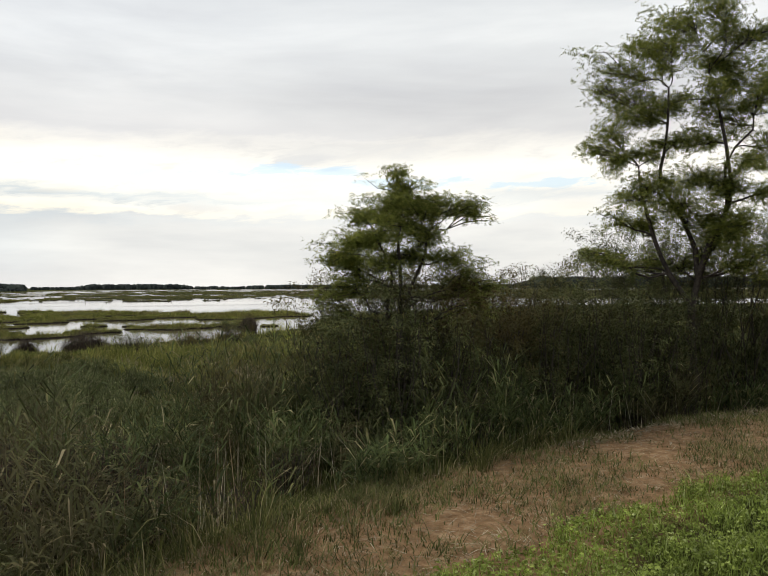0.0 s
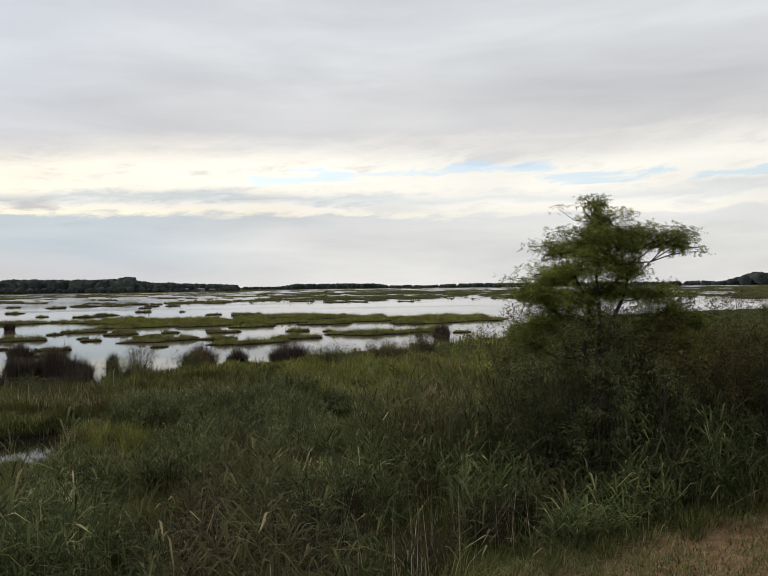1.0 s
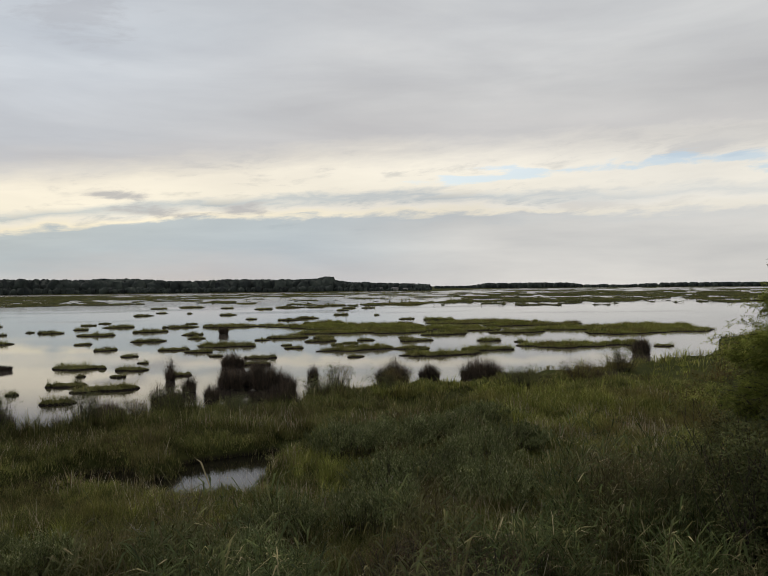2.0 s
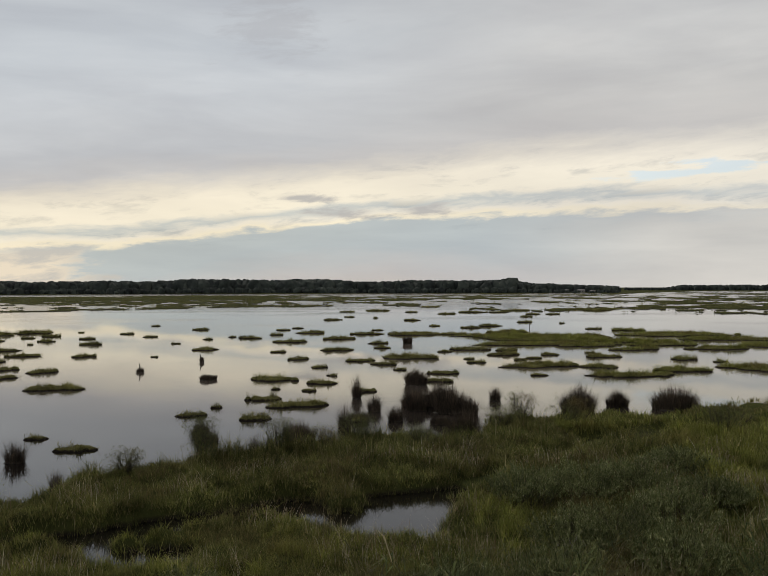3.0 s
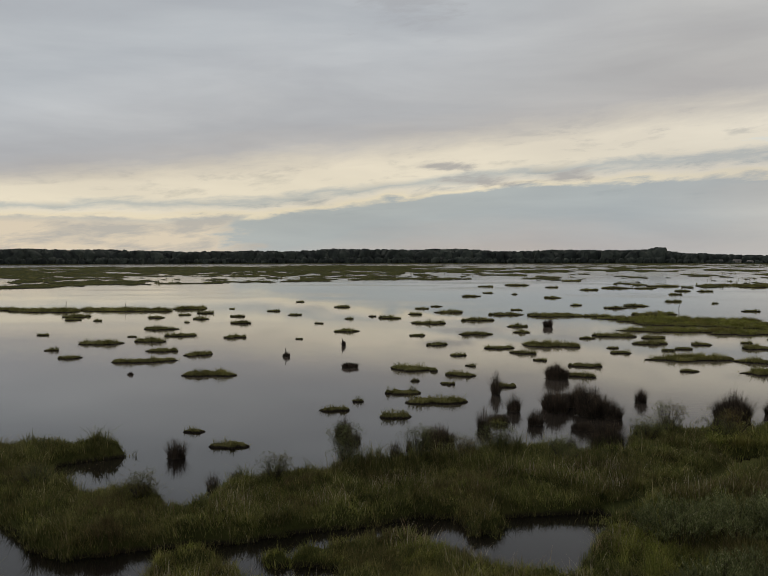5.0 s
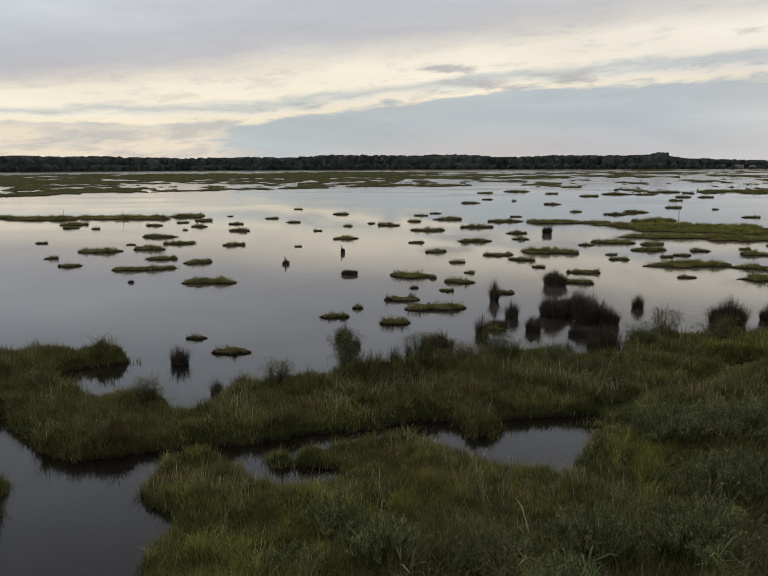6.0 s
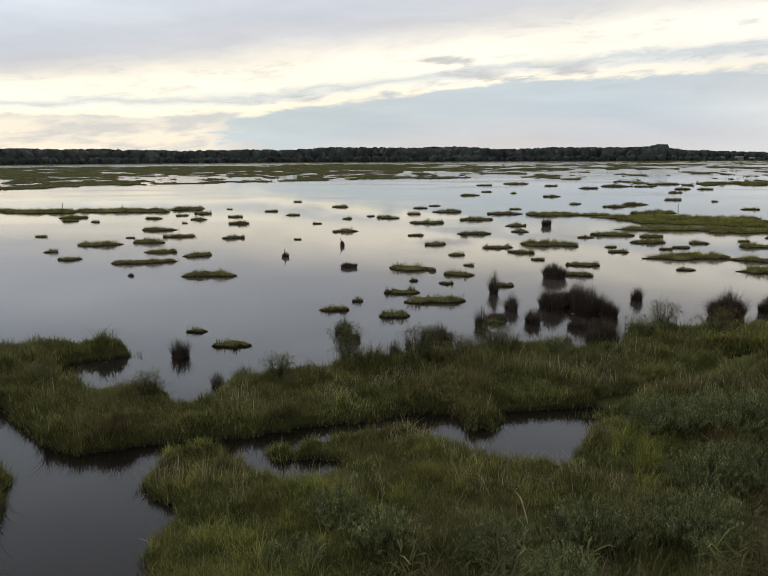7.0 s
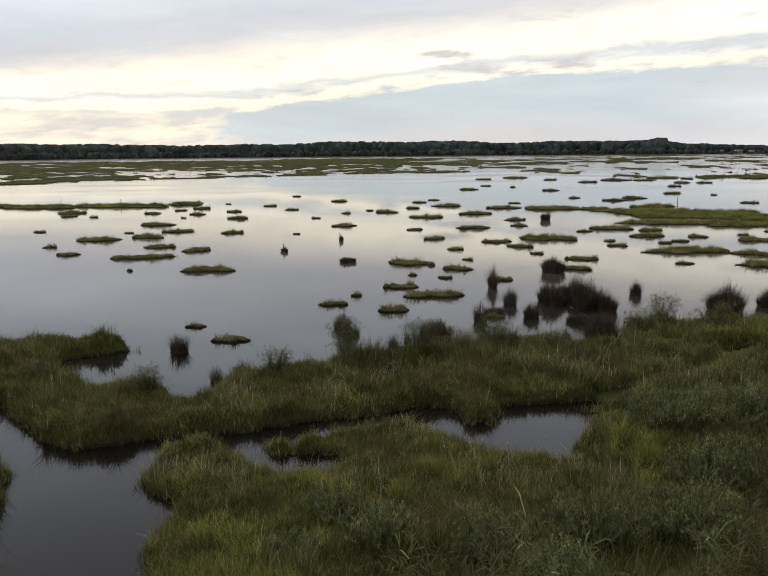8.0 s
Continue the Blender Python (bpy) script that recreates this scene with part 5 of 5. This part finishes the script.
# ---- far shore ----
def far_woods():
    """The wooded shore: a deep belt of crowns, each a ragged heap of tilted leaf faces."""
    parts = []
    g = np.random.default_rng(77)
    n = 4000
    a = np.concatenate([g.uniform(-36, 17.2, 2600), g.uniform(17, 24, 300), g.uniform(23, 80, 1100)])
    part_of = np.repeat([0, 1, 2], [2600, 300, 1100])
    r = np.choose(part_of, [g.uniform(772, 850, n), g.uniform(800, 880, n), g.uniform(1180, 1300, n)])
    swell = fbm(a * 0.16, 0 * a, 3, 91)
    main = 9.7 + 5.6 * swell
    main = np.where(np.abs(a - 16.2) < 0.35, 15.0, main) * (1 - 0.35 * step(a, 16.6, 17.2))
    tail = 10.8 - 0.70 * np.clip(a - 17, 0, 7) + 2.2 * (fbm(a * 1.3, 0 * a + 2, 2, 97) - 0.4)
    far = 4.6 + 3.6 * step(a, 27, 28.5) * (1 - step(a, 34, 36)) + 2.0 * step(a, 38.5, 40) + 10.5 * step(a, 58.5, 61)
    far = far * (0.85 + 0.3 * fbm(a * 0.9, 0 * a + 4, 3, 95))
    H = np.choose(part_of, [main, tail, far]) * g.uniform(0.82, 1.03, n)
    # the front of the belt is low scrub
    front = (g.uniform(0, 1, n) < 0.30) & (part_of < 2)
    r = np.where(front, g.uniform(752, 768, n), r)
    H = np.where(front, H * g.uniform(0.15, 0.5, n), H)
    x, y = r * np.sin(np.radians(a)), r * np.cos(np.radians(a))
    # lumpy tapered crowns
    lv, lt = [], []
    rings, seg = ((0.0, 0.9), (0.5, 1.0), (0.82, 0.68), (1.0, 0.12)), 6
    for f, wide in rings:
        for j in range(seg):
            b = 2 * np.pi * j / seg
            rad = H * 0.55 * wide * g.uniform(0.6, 1.4, n)
            lv.append(np.stack([x + np.cos(b) * rad, y + np.sin(b) * rad, 0.2 + H * np.clip(f + g.normal(0, 0.10, n), 0, 1.03)], 1))
    for q in range(len(rings) - 1):
        for j in range(seg):
            a0, a1 = q * seg + j, q * seg + (j + 1) % seg
            lt += [(a0, a1, a1 + seg), (a0, a1 + seg, a0 + seg)]
    k = len(rings) * seg
    parts.append((np.stack(lv, 1).reshape(-1, 3), (np.array(lt)[None] + (np.arange(n) * k)[:, None, None]).reshape(-1, 3)))
    # loose sprays on the outline
    m = 5
    for k in range(m):
        f = 0.35 + 0.65 * (k + g.uniform(0, 1, n)) / m
        rad = H * 0.42 * np.sqrt(np.clip(1.05 - f ** 2.2, 0, 1))
        b = g.uniform(0, 2 * np.pi, n)
        c = np.stack([x + np.cos(b) * rad, y + np.sin(b) * rad, 0.2 + H * f * 0.99], 1)
        s = H[:, None] * np.array([0.05, 0.05, 0.035])
        tri = [c + g.normal(0, 0.75, (n, 3)) * s for _ in range(4)]
        v = np.stack(tri, 1).reshape(-1, 3)
        t = (np.array([[0, 1, 2], [1, 3, 2]])[None] + (np.arange(n) * 4)[:, None, None]).reshape(-1, 3)
        parts.append((v, t))
    v, t = merge(parts)
    tagged(new("distant_woods", mesh_from("distant_woods", v, t, WOODS)), "dark wooded shore along the far horizon", "woods", kind="stuff")


far_woods()
PLASTER = simple_material("white_house_wall", (0.30, 0.29, 0.28), (0.40, 0.39, 0.37), 0.4, 0.8, 0.1)
ROOF = simple_material("grey_roof", (0.16, 0.15, 0.15), (0.26, 0.25, 0.24), 0.8, 0.8, 0.2)
PANE = simple_material("dark_window_glass", (0.02, 0.022, 0.025), (0.03, 0.033, 0.036), 0.5, 0.15, 0.0)


def box(x0, x1, y0, y1, z0, z1):
    v = np.array([(x, y, z) for z in (z0, z1) for y in (y0, y1) for x in (x0, x1)], float)
    q = np.array([(0, 2, 3, 1), (4, 5, 7, 6), (0, 1, 5, 4), (2, 6, 7, 3), (0, 4, 6, 2), (1, 3, 7, 5)])
    return v, q


def house(az, r, W, D, H, label):
    root = new("house")
    root.matrix_world = pose(r * math.sin(radians(az)), r * math.cos(radians(az)), 0.3, 0, 0, -az + 8 + 40 * math.sin(r))
    arr_part("wall", *box(-W / 2, W / 2, -D / 2, D / 2, -0.3, H), PLASTER, root)
    e = 0.5
    rv = np.array([(-W / 2 - e, -D / 2 - e, H), (W / 2 + e, -D / 2 - e, H), (W / 2 + e, D / 2 + e, H), (-W / 2 - e, D / 2 + e, H), (-W / 2 - e, 0, H + D * 0.36), (W / 2 + e, 0, H + D * 0.36)])
    arr_part("roof", rv, np.array([(0, 1, 5), (0, 5, 4), (2, 3, 4), (2, 4, 5), (0, 4, 3), (1, 2, 5), (0, 3, 2), (0, 2, 1)]), ROOF, root)
    for k in range(3):
        cx = -W / 2 + W * (k + 0.5) / 3
        window = arr_part("window", *box(cx - 0.5, cx + 0.5, -D / 2 - 0.06, -D / 2 + 0.02, H * 0.35, H * 0.78), ROOF, root)
        arr_part("pane", *box(cx - 0.4, cx + 0.4, -D / 2 - 0.08, -D / 2 - 0.05, H * 0.40, H * 0.73), PANE, window)
    return tagged(root, label, "house", "houses on the far shore")


house(-18.6, 776, 7, 6, 1.6, "small pale house at the foot of the far woods")
house(20.3, 779, 4.5, 4, 1.9, "small white house on the far wooded shore")
house(21.4, 783, 6, 4.5, 1.8, "small white house on the far wooded shore")
house(22.2, 777, 4, 3.5, 1.5, "small white house on the far wooded shore")


# ---- dead sticks on the islands ----
STICK = simple_material("weathered_stick", (0.06, 0.052, 0.042), (0.13, 0.115, 0.095), 9.0, 0.9, 0.4)


def stick(x, y, H, seed):
    g = np.random.default_rng(seed)
    v, t = tube(curve_line((0, 0, -0.3), (g.normal(0, 0.05), g.normal(0, 0.05), H), g, 0.0, 6, 0.02), np.linspace(0.06, 0.03, 6), 7)
    ob = new("dead_stick", mesh_from("dead_stick", v, t, STICK, True))
    ob.location = (x, y, 0.1)
    return tagged(ob, "weathered dead stick standing on a grassy islet", "stick", "sticks on the islets")


def dead_branch(x, y, H, seed):
    """A bleached forked branch that sticks out of the growth."""
    g = np.random.default_rng(seed)
    parts = []
    for _ in range(3):
        a = g.uniform(0, 6.28)
        tip = np.array([math.cos(a) * H * 0.5, math.sin(a) * H * 0.5, H * g.uniform(0.7, 1.0)])
        line = curve_line((0, 0, -0.05), tip, g, -0.06, 6, 0.05)
        parts.append(tube(line, np.linspace(0.010, 0.003, 6), 5))
        for i in (2, 3, 4):
            q = line[i] + g.normal(0, 1, 3) * H * 0.16 + np.array([0, 0, H * 0.14])
            parts.append(tube(curve_line(line[i], q, g, 0.0, 4, 0.05), np.linspace(0.008, 0.003, 4), 4))
    v, t = merge(parts)
    ob = new("dead_branch", mesh_from("dead_branch", v, t, BLEACHED, True))
    ob.location = (x, y, float(ground_height(np.array([x]), np.array([y]))[0]))
    return tagged(ob, "bleached bare forked branch standing among marsh shrubs", "dead branch", "dead branches in the meadow")


BLEACHED = simple_material("bleached_wood", (0.22, 0.20, 0.16), (0.40, 0.37, 0.30), 12.0, 0.85, 0.3)
for k, (x, y, H) in enumerate([(6.1, 16.4, 0.85), (-1.8, 14.6, 0.45), (0.9, 14.6, 0.5)]):
    dead_branch(x, y, H, 1300 + k)
for k, (x, y, H) in enumerate([(31.9, 99.6, 1.5), (-52.5, 107.5, 1.2), (-44.0, 108.0, 1.0), (-7.6, 66.6, 0.6), (-11.3, 59.2, 0.55)]):
    stick(x, y, H, 1200 + k)
